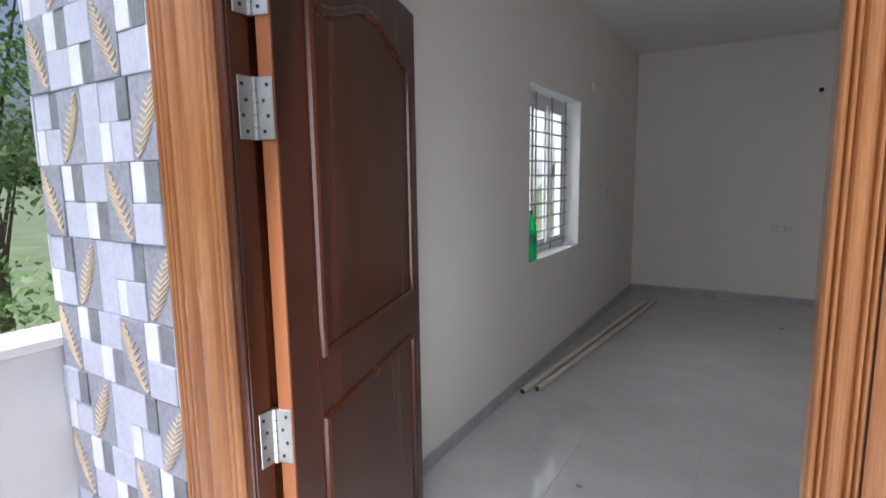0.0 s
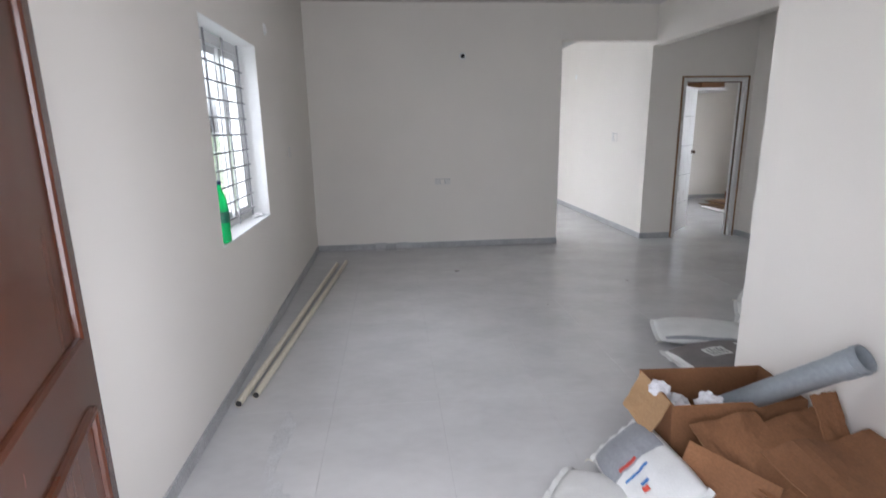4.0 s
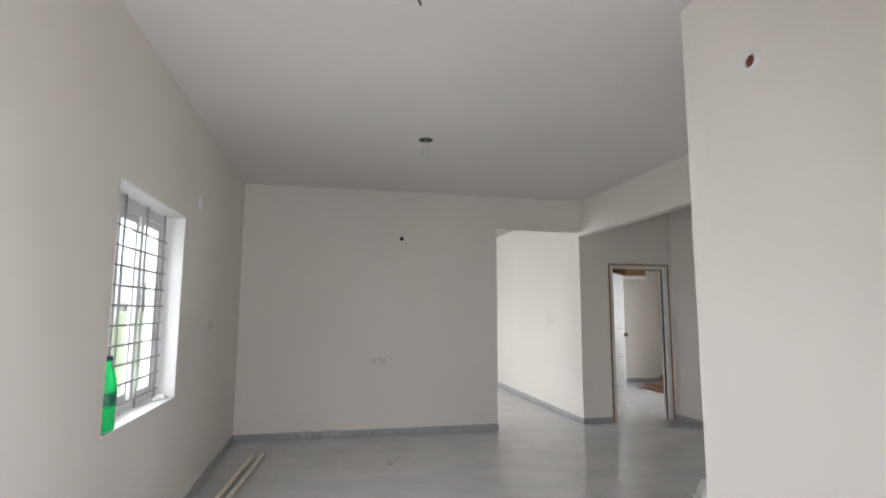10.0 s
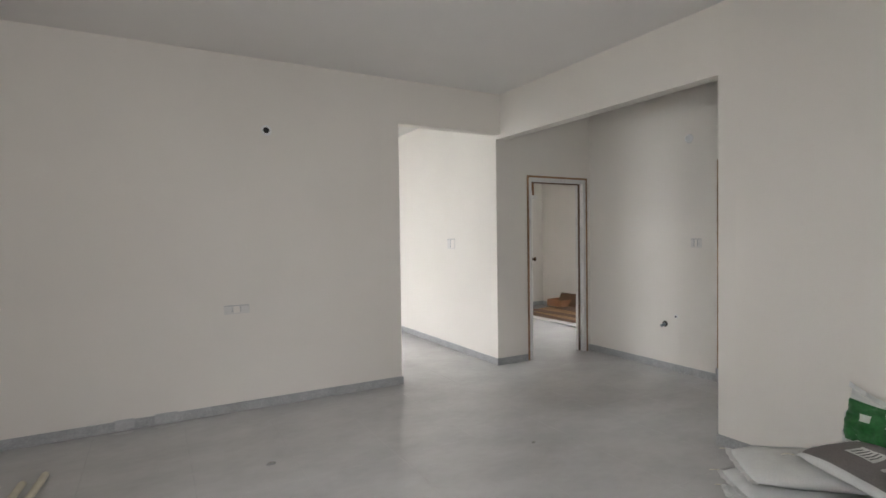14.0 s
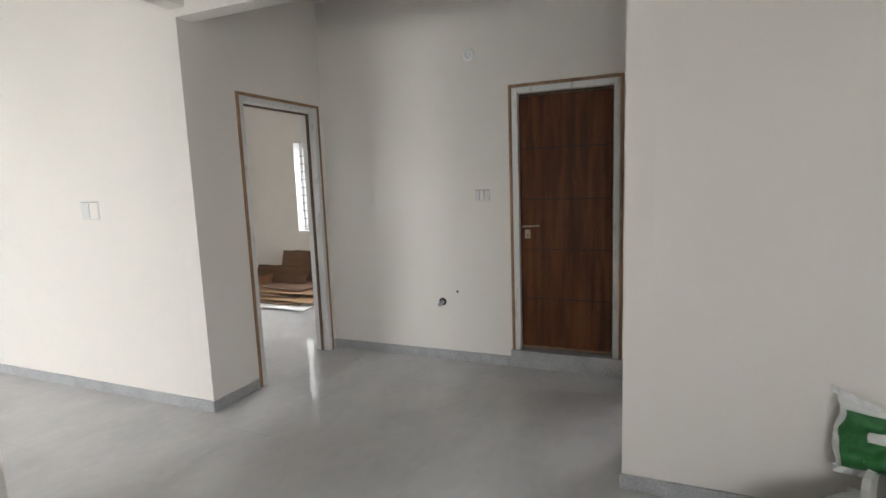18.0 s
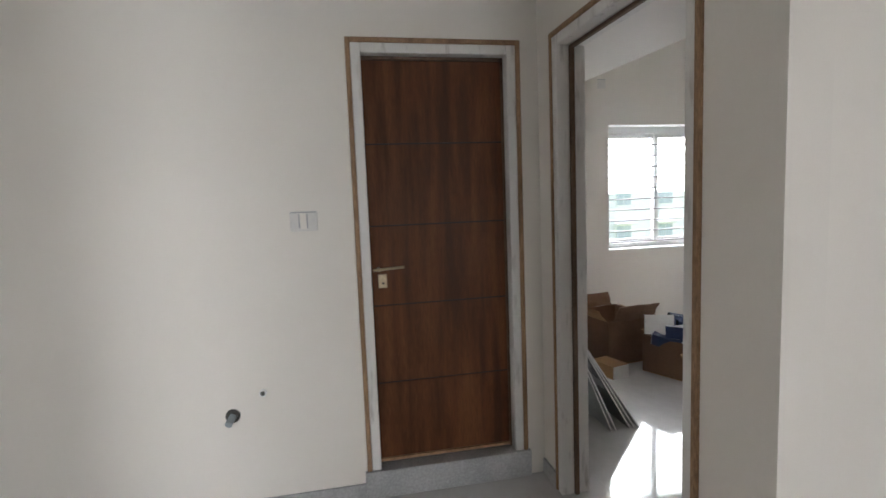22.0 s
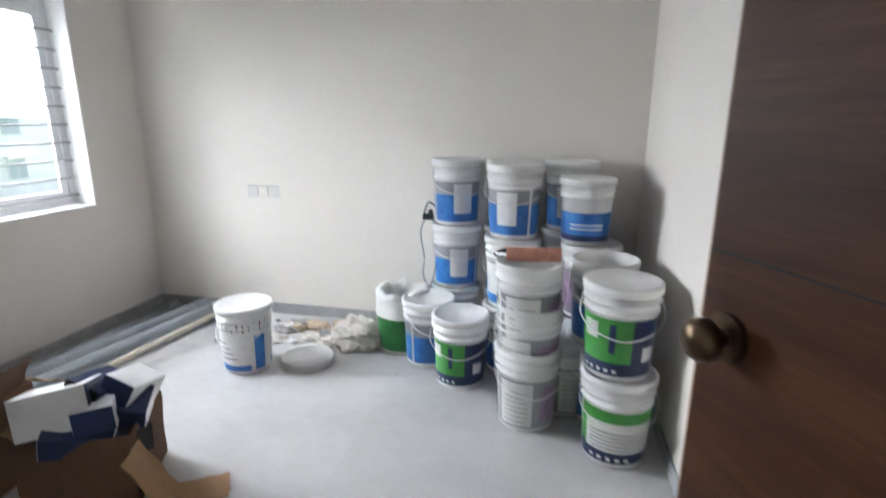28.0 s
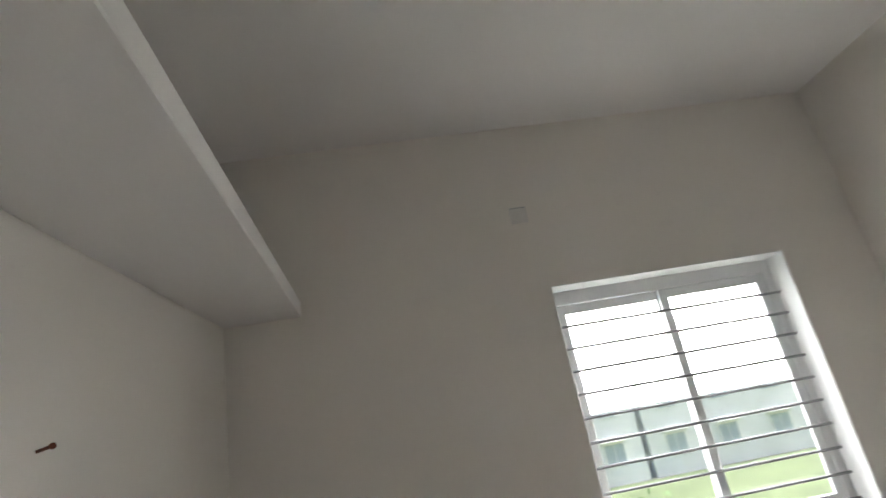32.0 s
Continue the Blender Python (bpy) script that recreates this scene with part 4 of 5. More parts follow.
# ---- sacks ----
def sack(name, size, m, label, style, seed, group="sacks of putty"):
    """A stuffed bag: pillow body with pinched seams at its ends, print patches that follow its surface."""
    lx, ly, lz = size
    top = tagged(new(name), label, "sack", group)
    top.matrix_world = m
    off = Vector((seed * 3.7, seed * 1.3, 0))

    def skin(u, v, up, lift=0.0):
        """u, v in -1..1."""
        au, av = min(1, abs(u)), min(1, abs(v))
        puff = (1 - au ** 3.2) ** 0.55 * (1 - av ** 3.0) ** 0.55
        x = lx / 2 * u * (1 - 0.05 * av ** 4)
        y = ly / 2 * v * (1 - 0.09 * au ** 5 * (1 - au ** 20))
        crease = noise.noise(Vector((u * 2.2, v * 2.2, up)) + off) * 0.16 + noise.noise(Vector((u * 6, v * 6, up)) + off) * 0.06
        z = lz / 2 * puff * (1 + crease) * (1 if up > 0 else -0.92)
        sag = -0.012 * au ** 2
        if style == "green":
            x -= 0.085 * (1 - av ** 1.6) * max(0, u) ** 2
            z += 0.045 * noise.noise(Vector((u * 2.6, v * 3.4, 2 + up)) + off) * (1 - au ** 6) + 0.012 * noise.noise(Vector((u * 7, v * 9, 5 + up)) + off)
            y *= 1 - 0.10 * max(0, u) * (1 - max(0, u)) * 4
        return Vector((x, y, max(z + sag, -lz / 2 * 0.93) + lz / 2 + lift))

    def sheet(u0, u1, v0, v1, nu, nv, up, lift=0.0, bm=None):
        bm = bm or bmesh.new()
        grid = [[bm.verts.new(skin(u0 + (u1 - u0) * i / nu, v0 + (v1 - v0) * j / nv, up, lift)) for j in range(nv + 1)] for i in range(nu + 1)]
        for i in range(nu):
            for j in range(nv):
                f = bm.faces.new([grid[i][j], grid[i + 1][j], grid[i + 1][j + 1], grid[i][j + 1]][:: 1 if up > 0 else -1])
                f.smooth = True
        return bm

    bm = sheet(-1, 1, -1, 1, 30, 22, 1)
    sheet(-1, 1, -1, 1, 30, 22, -1, bm=bm)
    bmesh.ops.remove_doubles(bm, verts=bm.verts, dist=0.0008)
    bmesh.ops.recalc_face_normals(bm, faces=bm.faces)
    body = part("body", bm, BAG, top)
    for s in (-1, 1):
        seam = bmesh.new()
        n = 16
        rows = []
        for j in range(n + 1):
            p = skin(s, -1 + 2 * j / n, 1)
            q = p + Vector((s * 0.022, 0, 0.006 * math.sin(j * 1.9 + seed)))
            rows.append([seam.verts.new(p + Vector((-s * 0.006, 0, 0.004))), seam.verts.new(q + Vector((0, 0, 0.002))), seam.verts.new(q - Vector((0, 0, 0.002))), seam.verts.new(p + Vector((-s * 0.006, 0, -0.004)))])
        for a, b in zip(rows, rows[1:]):
            for k in range(4):
                seam.faces.new([a[k], a[(k + 1) % 4], b[(k + 1) % 4], b[k]])
        bmesh.ops.recalc_face_normals(seam, faces=seam.faces)
        part("stitched_seam", seam, BAG, top)
        tip = skin(s, -1, 1)
        curve_wire([tip, tip + Vector((s * 0.03, -0.012, -0.004)), tip + Vector((s * 0.045, -0.03, -0.014))], 0.0022, CREAMPVC, top, "thread")

    def patch(n, u0, u1, v0, v1, mat, up=1, lift=0.0025, lab=""):
        ob = part(n, sheet(u0, u1, v0, v1, max(3, int(30 * (u1 - u0) / 2)), max(3, int(30 * (v1 - v0) / 2)), up, lift * up * (2.2 if style == "green" else 1)), mat, host[0], lab)
        if n.endswith("print"):
            host[0] = ob

    host = [body]
    if style == "grey":
        patch("grey_print", -0.93, 0.93, -0.90, 0.90, BAGGREY, lab="dark grey printed face")
        patch("label", -0.45, 0.05, -0.30, 0.22, PAPER, lift=0.0045, lab="white printed label")
        for k in range(5):
            patch("text_line", -0.38 + 0.08 * k, -0.35 + 0.08 * k, -0.24, 0.10 + 0.06 * (k % 2), INK, lift=0.0058)
        patch("mark", 0.25, 0.33, -0.45, -0.15, PAPER, lift=0.0045)
        patch("mark", 0.42, 0.48, 0.2, 0.34, PAPER, lift=0.0045)
    elif style == "edge":
        patch("grey_side_print", -0.9, 0.9, -0.97, -0.86, SILVER, lab="grey printed edge strip")
        patch("grey_side_print", -0.9, 0.9, -0.93, 0.93, SILVER, up=-1, lab="grey printed underside")
    elif style == "green":
        patch("green_print", -0.95, 0.55, -0.94, 0.94, BAGGREEN, lab="green printed face")
        patch("label", -0.25, 0.28, -0.55, -0.05, PAPER, lift=0.0045, lab="white printed label")
        for k in range(3):
            patch("text_line", -0.15 + 0.13 * k, -0.09 + 0.13 * k, -0.48, -0.14, PURPLE, lift=0.0058)
        patch("label", -0.2, 0.05, 0.25, 0.55, PAPER, lift=0.0045)
    elif style == "logo":
        patch("grey_print", -0.93, -0.02, -0.9, 0.9, SILVER, lab="grey printed half")
        patch("red_mark", -0.12, -0.05, -0.5, 0.10, material("red_print", (0.55, 0.06, 0.04), 0.5), lift=0.0045)
        patch("blue_mark", 0.12, 0.17, -0.55, 0.25, BLUE, lift=0.0045)
        patch("blue_mark", 0.34, 0.40, -0.25, 0.0, BLUE, lift=0.0045)
        patch("red_mark", 0.42, 0.52, -0.30, -0.12, material("red_print", (0.6, 0.07, 0.04), 0.5), lift=0.0045)
    return top


S = (0.62, 0.42, 0.112)
WB = "plump white woven putty sack in the pile"
sack("putty_sack", (0.68, 0.43, 0.125), pose(3.19, 3.70, 0.0, 0, 0, -20), "white woven putty sack lying on the floor", "edge", 1)
sack("putty_sack", S, pose(3.06, 3.30, 0.0, 0, 0, 8), "dark grey printed putty sack lying on the floor", "grey", 2)
sack("putty_sack", S, pose(3.85, 3.75, 0.0, 0, 0, 140), WB, "edge", 3)
sack("putty_sack", S, pose(3.96, 3.02, 0.0, 0, 0, -8), WB, "edge", 4)
sack("putty_sack", S, pose(3.84, 3.76, 0.100, 0, 0, 147), WB, "edge", 5)
sack("putty_sack", S, pose(3.90, 3.04, 0.103, 0, 0, 6), WB, "edge", 6)
sack("putty_sack", S, pose(3.86, 3.74, 0.200, 0, 0, 137), WB, "edge", 7)
sack("putty_sack", S, pose(3.93, 3.02, 0.202, 0, 0, -14), WB, "edge", 8)
sack("putty_sack", (0.54, 0.41, 0.112), pose(3.89, 3.45, 0.29, 3, 3, -108), "dark grey printed putty sack on top of the pile", "grey", 9)
sack("putty_sack", (0.64, 0.46, 0.12), pose(3.82, 3.06, 0.315, 0, 0, 10), WB, "edge", 10)
sack("putty_sack", (0.30, 0.40, 0.16), Matrix(((0.26, 0, -0.966, 4.325), (0, 1, 0, 3.54), (0.966, 0, 0.26, 0.455), (0, 0, 0, 1))), "green printed putty sack leaning on the wall over the pile", "green", 11)
sack("putty_sack", (0.30, 0.34, 0.13), Matrix(((0.42, 0, -0.907, 4.30), (0.0, 1, 0, 3.08), (0.907, 0, 0.42, 0.44), (0, 0, 0, 1))), "slumped printed white putty sack behind the pile", "logo", 14)
sack("putty_sack", S, pose(1.83, 2.02, 0.0, 0, 0, -38), "white woven putty sack beside the cartons", "plain", 12)
sack("putty_sack", (0.50, 0.30, 0.11), Matrix(((0.05, 0.768, -0.64, 1.99), (-0.998, 0.04, -0.03, 2.17), (0.0, 0.64, 0.768, 0.105), (0, 0, 0, 1))), "grey and white printed sack slumped against the pile", "logo", 13)


# ---- cardboard ----
def carton(name, at, turn, size, label, flaps, thick=0.006, mat=CARD):
    """An open carton: four walls and a base of real thickness; flaps as (side, angle, share)."""
    x, y, z = size
    c = thing(name, at, label, "carton", turn=turn)
    part("base", box((-x / 2, -y / 2, 0.001), (x / 2, y / 2, thick)), CARDIN, c)
    t = thick
    for n, lo, hi in (("front", (-x / 2, -y / 2, t), (x / 2, -y / 2 + t, z)), ("back", (-x / 2, y / 2 - t, t), (x / 2, y / 2, z)),
                      ("side", (-x / 2, -y / 2 + t, t), (-x / 2 + t, y / 2 - t, z)), ("side", (x / 2 - t, -y / 2 + t, t), (x / 2, y / 2 - t, z))):
        bm = bmesh.new()
        box(lo, hi, 0.001, bm)
        bmesh.ops.subdivide_edges(bm, edges=bm.edges, cuts=5, use_grid_fill=True)
        for v in bm.verts:
            k = v.co.z / z
            v.co += Vector((noise.noise(v.co * 6 + Vector(at)), noise.noise(v.co * 6 + Vector((9, 0, 3))), 0)) * 0.012 * k
        part("wall_" + n if n != "side" else "side_wall", bm, mat, c)
    for side, angle, share, long in flaps:
        w = x if side in "fb" else y
        bm = sheet_mesh(w * share, long, 0.005, 0.010, len(label) + ord(side))
        s = {"f": pose(0, -y / 2, z, 0, 0, 180), "b": pose(0, y / 2, z, 0, 0, 0), "l": pose(-x / 2, 0, z, 0, 0, 90), "r": pose(x / 2, 0, z, 0, 0, -90)}[side]
        bmesh.ops.transform(bm, matrix=s @ Matrix.Rotation(radians(angle), 4, "X"), verts=bm.verts)
        part("flap", bm, CARDIN if angle < 60 else mat, c)
    return c


def sheet_mesh(wide, long, thick, wave, seed, folds=(), curl=0.0):
    """A worn cardboard sheet from y = 0 to y = long, creased across at the folds (share, degrees)."""
    rng = random.Random(seed)
    bm = bmesh.new()
    nx, ny = 14, 18
    off = Vector((seed * 2.1, 0, 0))
    grid = []
    for j in range(ny + 1):
        f = j / ny
        y, z, turn, last = 0.0, 0.0, 0.0, 0.0
        for share, deg in (*folds, (2, 0)):
            step = min(f, share) - last
            if step <= 0:
                break
            y += step * long * math.cos(turn)
            z += step * long * math.sin(turn)
            last = min(f, share)
            turn += radians(deg)
        row = []
        for i in range(nx + 1):
            g = i / nx - 0.5
            ragged = 0.012 * noise.noise(Vector((i * 0.35, seed, 0))) if j == ny else 0
            side = 0.008 * noise.noise(Vector((j * 0.3, seed + 5, 0))) if i in (0, nx) else 0
            w = wave * noise.noise(Vector((g * 2.6, f * 2.6, 0)) + off) + 0.18 * wave * noise.noise(Vector((g * 9, f * 9, 0)) + off) + curl * (g * 2) ** 2
            row.append(Vector((g * wide + side, y + ragged, z + w)))
        grid.append(row)
    up = [[bm.verts.new(p + Vector((0, 0, thick))) for p in row] for row in grid]
    dn = [[bm.verts.new(p) for p in row] for row in grid]
    for j in range(ny):
        for i in range(nx):
            bm.faces.new([up[j][i], up[j][i + 1], up[j + 1][i + 1], up[j + 1][i]])
            bm.faces.new([dn[j][i], dn[j + 1][i], dn[j + 1][i + 1], dn[j][i + 1]])
    loop = [(0, i) for i in range(nx)] + [(j, nx) for j in range(ny)] + [(ny, i) for i in range(nx, 0, -1)] + [(j, 0) for j in range(ny, 0, -1)]
    for a, b in zip(loop, loop[1:] + loop[:1]):
        bm.faces.new([dn[a[0]][a[1]], dn[b[0]][b[1]], up[b[0]][b[1]], up[a[0]][a[1]]])
    bmesh.ops.recalc_face_normals(bm, faces=bm.faces)
    return bm


def cardboard(wide, long, m, seed, label, folds=(), wave=0.02, curl=0.0, mat=CARD, strip=False):
    ob = tagged(new("cardboard_sheet"), label, "cardboard", "flattened cartons")
    ob.matrix_world = m
    part("sheet", sheet_mesh(wide, long, 0.006, wave, seed, folds, curl), mat, ob)
    if strip:
        for k in range(3):
            bm = sheet_mesh(wide * 0.28, 0.012, 0.001, 0.0, seed + k)
            bmesh.ops.translate(bm, verts=bm.verts, vec=(-wide * 0.2, long * 0.22 + 0.035 * k, 0.0075 + wave * 0.3))
            part("print_line", bm, INK, ob)
    return ob


# pile by the entry wall
carton("carton", (2.405, 2.395, 0), -3, (0.58, 0.33, 0.39), "open brown carton with torn flaps", [("l", -62, 0.85, 0.18)])
for k, (y, z, ry, turn) in enumerate(((2.20, 0.02, 0, 183), (2.15, 0.075, 1, 177), (2.10, 0.13, 3, 172), (2.16, 0.185, 4, 181), (2.08, 0.235, 6, 176), (2.14, 0.28, 8, 183))):
    cardboard(0.56 - 0.015 * k, 0.95 - 0.04 * (k % 3), pose(2.40 + 0.008 * k, y, z, 0, ry, turn), 60 + k, "flattened brown carton in the pile", [(0.5, -3)], 0.03)
cardboard(0.30, 0.42, pose(2.29, 2.20, 0.345, -20, 5, 184), 31, "flattened brown carton draped over the pile", [(0.45, -16)], 0.03)
cardboard(0.50, 0.80, pose(2.44, 2.17, 0.325, -3, 10, 186), 32, "crumpled flattened brown carton on the pile", [(0.4, -8), (0.75, 6)], 0.05)
cardboard(0.34, 0.52, Matrix.Translation((2.20, 1.98, 0.30)) @ Matrix.Rotation(radians(118), 4, "Z") @ Matrix.Rotation(radians(-54), 4, "X"), 33, "torn brown carton side leaning off the pile", [(0.5, -14)], 0.02)
cardboard(0.42, 0.66, pose(2.50, 1.97, 0.375, -2, 9, 178), 40, "brown carton side lying against the wall", [(0.6, -8)], 0.035)
cardboard(0.44, 0.62, pose(2.48, 1.64, 0.395, -4, 8, 189), 34, "lighter flattened carton lying on the pile", [(0.5, -8)], 0.02, mat=CARDIN)
cardboard(0.40, 0.52, pose(2.50, 1.38, 0.36, -4, 8, 184), 39, "lighter flattened carton at the end of the pile", [(0.5, -8)], 0.02, mat=CARDIN)
for k in range(4):
    cardboard(0.46, 0.60, pose(2.46, 1.50, 0.03 + 0.075 * k, 0, 2 * k, 180 + 4 * (k % 2)), 70 + k, "flattened brown carton at the end of the pile", [(0.5, -2)], 0.03, mat=CARDIN if k % 2 else CARD)
cardboard(0.12, 0.17, pose(2.61, 1.99, 0.36, 62, 0, 10), 37, "torn flap of brown cardboard standing up", [], 0.01)
drain = thing("drain_pipe", (0, 0, 0), "grey plastic drain pipe leaning out of the carton", "pipe")
a, b = Vector((2.385, 2.45, 0.215)), Vector((2.63, 1.955, 0.705))
d = (b - a).normalized()
q = d.to_track_quat("Z", "Y").to_matrix().to_4x4()
L = (b - a).length
part("tube", lathe([(0.046, 0.002), (0.049, 0.0), (0.049, L - 0.10), (0.053, L - 0.085), (0.053, L), (0.049, L), (0.047, L - 0.12), (0.046, 0.002)], 28, Matrix.Translation(a) @ q), GREYPVC, drain)
part("socket_ring", lathe([(0.0535, L - 0.030), (0.0555, L - 0.026), (0.0555, L - 0.014), (0.0535, L - 0.010)], 28, Matrix.Translation(a) @ q), GREYPVC, drain)


def crumple(name, at, size, mat, label, seed, category="wrapping", squash=(1, 1, 0.8)):
    bm = bmesh.new()
    bmesh.ops.create_icosphere(bm, subdivisions=4, radius=1)
    low = 9
    for v in bm.verts:
        n = v.co.normalized()
        k = 1 + 0.42 * noise.noise(n * 1.7 + Vector((seed, 0, 0))) + 0.26 * abs(noise.noise(n * 4.5 + Vector((0, seed, 0)))) + 0.10 * noise.noise(n * 11 + Vector((0, 0, seed)))
        v.co = Vector((n.x * squash[0], n.y * squash[1], n.z * squash[2])) * k * size / 2
        v.co.z = max(v.co.z, -size * 0.36 * squash[2])
        low = min(low, v.co.z)
    for v in bm.verts:
        v.co.z -= low
    ob = tagged(link_mesh(name, bm, mat), label, category)
    ob.location = at
    return ob


FILM = material("crumpled_white_film", (0.70, 0.69, 0.71), 0.3, vary=0.05, scale=12, bump=0.2)
crumple("plastic_wrap", (2.22, 2.42, 0.22), 0.14, FILM, "crumpled white plastic wrap stuffed in the carton", 3)
crumple("plastic_wrap", (2.30, 2.30, 0.325), 0.10, FILM, "crumpled white paper in the carton", 4)
crumple("plastic_wrap", (2.125, 2.40, 0.36), 0.08, FILM, "crumpled clear film over the carton edge", 5)


# ---- paint buckets ----
def bucket(label, style, r=0.148, h=0.385, lid=True, bail=True):
    """A tapered plastic pail with collar rings, wrap label, lid and wire bail."""
    b = tagged(new("paint_bucket"), label, "bucket", "paint buckets")
    k = r / 0.148
    prof = [(0.0, 0.004), (0.120 * k, 0.0), (0.126 * k, 0.006), (0.139 * k, h * 0.70), (0.146 * k, h * 0.705), (0.147 * k, h * 0.73), (0.141 * k, h * 0.735), (0.142 * k, h * 0.80),
            (0.149 * k, h * 0.805), (0.150 * k, h * 0.83), (0.144 * k, h * 0.835), (0.146 * k, h * 0.93)]
    if not lid:
        prof += [(0.150 * k, h * 0.985), (0.150 * k, h), (0.142 * k, h), (0.138 * k, h * 0.72), (0.118 * k, 0.012), (0.0, 0.012)]
    part("body", lathe(prof + ([(0.0, h * 0.93)] if lid else []), 32), WHITEPL, b)
    if lid:
        part("lid", lathe([(0.150 * k, h * 0.905), (0.154 * k, h * 0.91), (0.155 * k, h * 0.985), (0.150 * k, h), (0.137 * k, h), (0.132 * k, h * 0.982), (0.0, h * 0.980)], 32), WHITEPL, b)

    def wrap(n, z0, z1, a0, a1, mat, lift=0.0012, lab=""):
        bm = bmesh.new()
        m = max(3, int((a1 - a0) / 10))
        rows = []
        for i in range(m + 1):
            a = radians(a0 + (a1 - a0) * i / m)
            rows.append([bm.verts.new(((0.126 * k + (0.013 * k) * z / (h * 0.70) + lift) * math.cos(a), (0.126 * k + 0.013 * k * z / (h * 0.70) + lift) * math.sin(a), z)) for z in (z0, (z0 + z1) / 2, z1)])
        for p, s in zip(rows, rows[1:]):
            for j in range(2):
                f = bm.faces.new([p[j], s[j], s[j + 1], p[j + 1]])
                f.smooth = True
        if n == "label":
            band[0] = part(n, bm, mat, b, lab)
        else:
            part(n, bm, mat, band[0], lab)

    band = [b]
    z0, z1 = h * 0.06, h * 0.67
    for base in (0, 180):
        if style == "blue":
            wrap("label", z0, z1, base + 4, base + 176, SILVER, lab="grey label band")
            wrap("label_band", z0, z0 + (z1 - z0) * 0.68, base + 4, base + 176, BLUE, 0.002, "blue label band")
            wrap("data_panel", z0 + 0.05, z1 - 0.012, base + 62, base + 108, PAPER, 0.003, "white data panel")
            wrap("white_bar", z0, z1 + 0.03, base + 136, base + 142, WHITEPL, 0.003)
        elif style == "green":
            wrap("label", z0, z1, base + 4, base + 176, GREEN, lab="green label band")
            wrap("label_foot", z0, z0 + 0.055, base + 4, base + 176, NAVY, 0.002, "navy label foot")
            wrap("label_side", z0 + 0.04, z1, base + 105, base + 176, NAVY, 0.002, "navy label side")
            wrap("picture", z1 - 0.09, z1 - 0.02, base + 18, base + 48, PAPER, 0.003, "white picture panel")
            wrap("picture", z1 - 0.14, z1 - 0.02, base + 68, base + 78, NAVY, 0.003)
            wrap("data_panel", z0 + 0.06, z0 + 0.12, base + 125, base + 150, PAPER, 0.003)
            for j in range(5):
                wrap("emblem", z0 + 0.012, z0 + 0.026, base + 20 + 14 * j, base + 27 + 14 * j, WHITEPL, 0.003)
        elif style == "green_white":
            wrap("label", z0, z1, base + 4, base + 176, GREEN, lab="green label band")
            wrap("label_foot", z0, z0 + 0.055, base + 4, base + 176, NAVY, 0.002, "navy label foot")
            wrap("data_panel", z0 + 0.05, z1 - 0.05, base + 20, base + 150, PAPER, 0.003, "large white data panel")
            for j in range(5):
                wrap("text_line", z0 + 0.065 + 0.018 * j, z0 + 0.069 + 0.018 * j, base + 30, base + 140, INK, 0.004)
                wrap("emblem", z0 + 0.012, z0 + 0.026, base + 30 + 16 * j, base + 38 + 16 * j, WHITEPL, 0.003)
        elif style == "grey":
            wrap("label", z0, z1, base + 4, base + 176, SILVER, lab="grey label band")
            wrap("data_panel", z0 + 0.01, z1 - 0.01, base + 20, base + 85, PAPER, 0.003, "white data panel")
            wrap("picture", z0 + 0.03, z1 - 0.03, base + 100, base + 160, PURPLE, 0.003, "mauve picture panel")
            for j in range(7):
                wrap("text_line", z0 + 0.03 + 0.024 * j, z0 + 0.034 + 0.024 * j, base + 28, base + 76, SILVER, 0.004)
        elif style == "splashed":
            wrap("label", z0 + 0.03, z1, base + 10, base + 170, PAPER, lab="faded pale label")
            wrap("label_side", z0, z1 - 0.03, base + 150, base + 176, BLUE, 0.002, "blue label side")
            wrap("label_foot", z0, z0 + 0.035, base + 20, base + 140, BLUE, 0.002, "blue label foot")
            for j in range(4):
                wrap("text_line", z0 + 0.07 + 0.03 * j, z0 + 0.078 + 0.03 * j, base + 35, base + 110 - 9 * j, SILVER, 0.003)
            for j in range(14):
                wrap("splash", h * (0.66 + 0.05 * ((j * 7) % 5) / 5), h * 0.72 + 0.012 * ((j * 3) % 4), base + 6 + 12 * j, base + 9 + 12 * j, RUST, 0.006)
        elif style == "navy":
            wrap("label", z0, z0 + (z1 - z0) * 0.72, base + 2, base + 178, BLUE, lab="deep blue label band")
            wrap("label_foot", z0, z0 + 0.03, base + 2, base + 178, NAVY, 0.002)
            for j in range(2):
                wrap("text_line", z0 + 0.06 + 0.02 * j, z0 + 0.068 + 0.02 * j, base + 50, base + 130, PAPER, 0.003)
    if bail:
        curve_wire([(0.152 * k, 0, h * 0.80), (0.158 * k, 0.05, h * 0.64), (0.10 * k, 0.118 * k, h * 0.52), (0.0, 0.155 * k, h * 0.47), (-0.10 * k, 0.118 * k, h * 0.52), (-0.158 * k, 0.05, h * 0.64), (-0.152 * k, 0, h * 0.80)], 0.003, WHITEPL, b, "bail")
        for s in (-1, 1):
            part("bail_lug", tube((s * 0.144 * k, 0, h * 0.80), (s * 0.156 * k, 0, h * 0.80), 0.012, 10), WHITEPL, b)
    return b


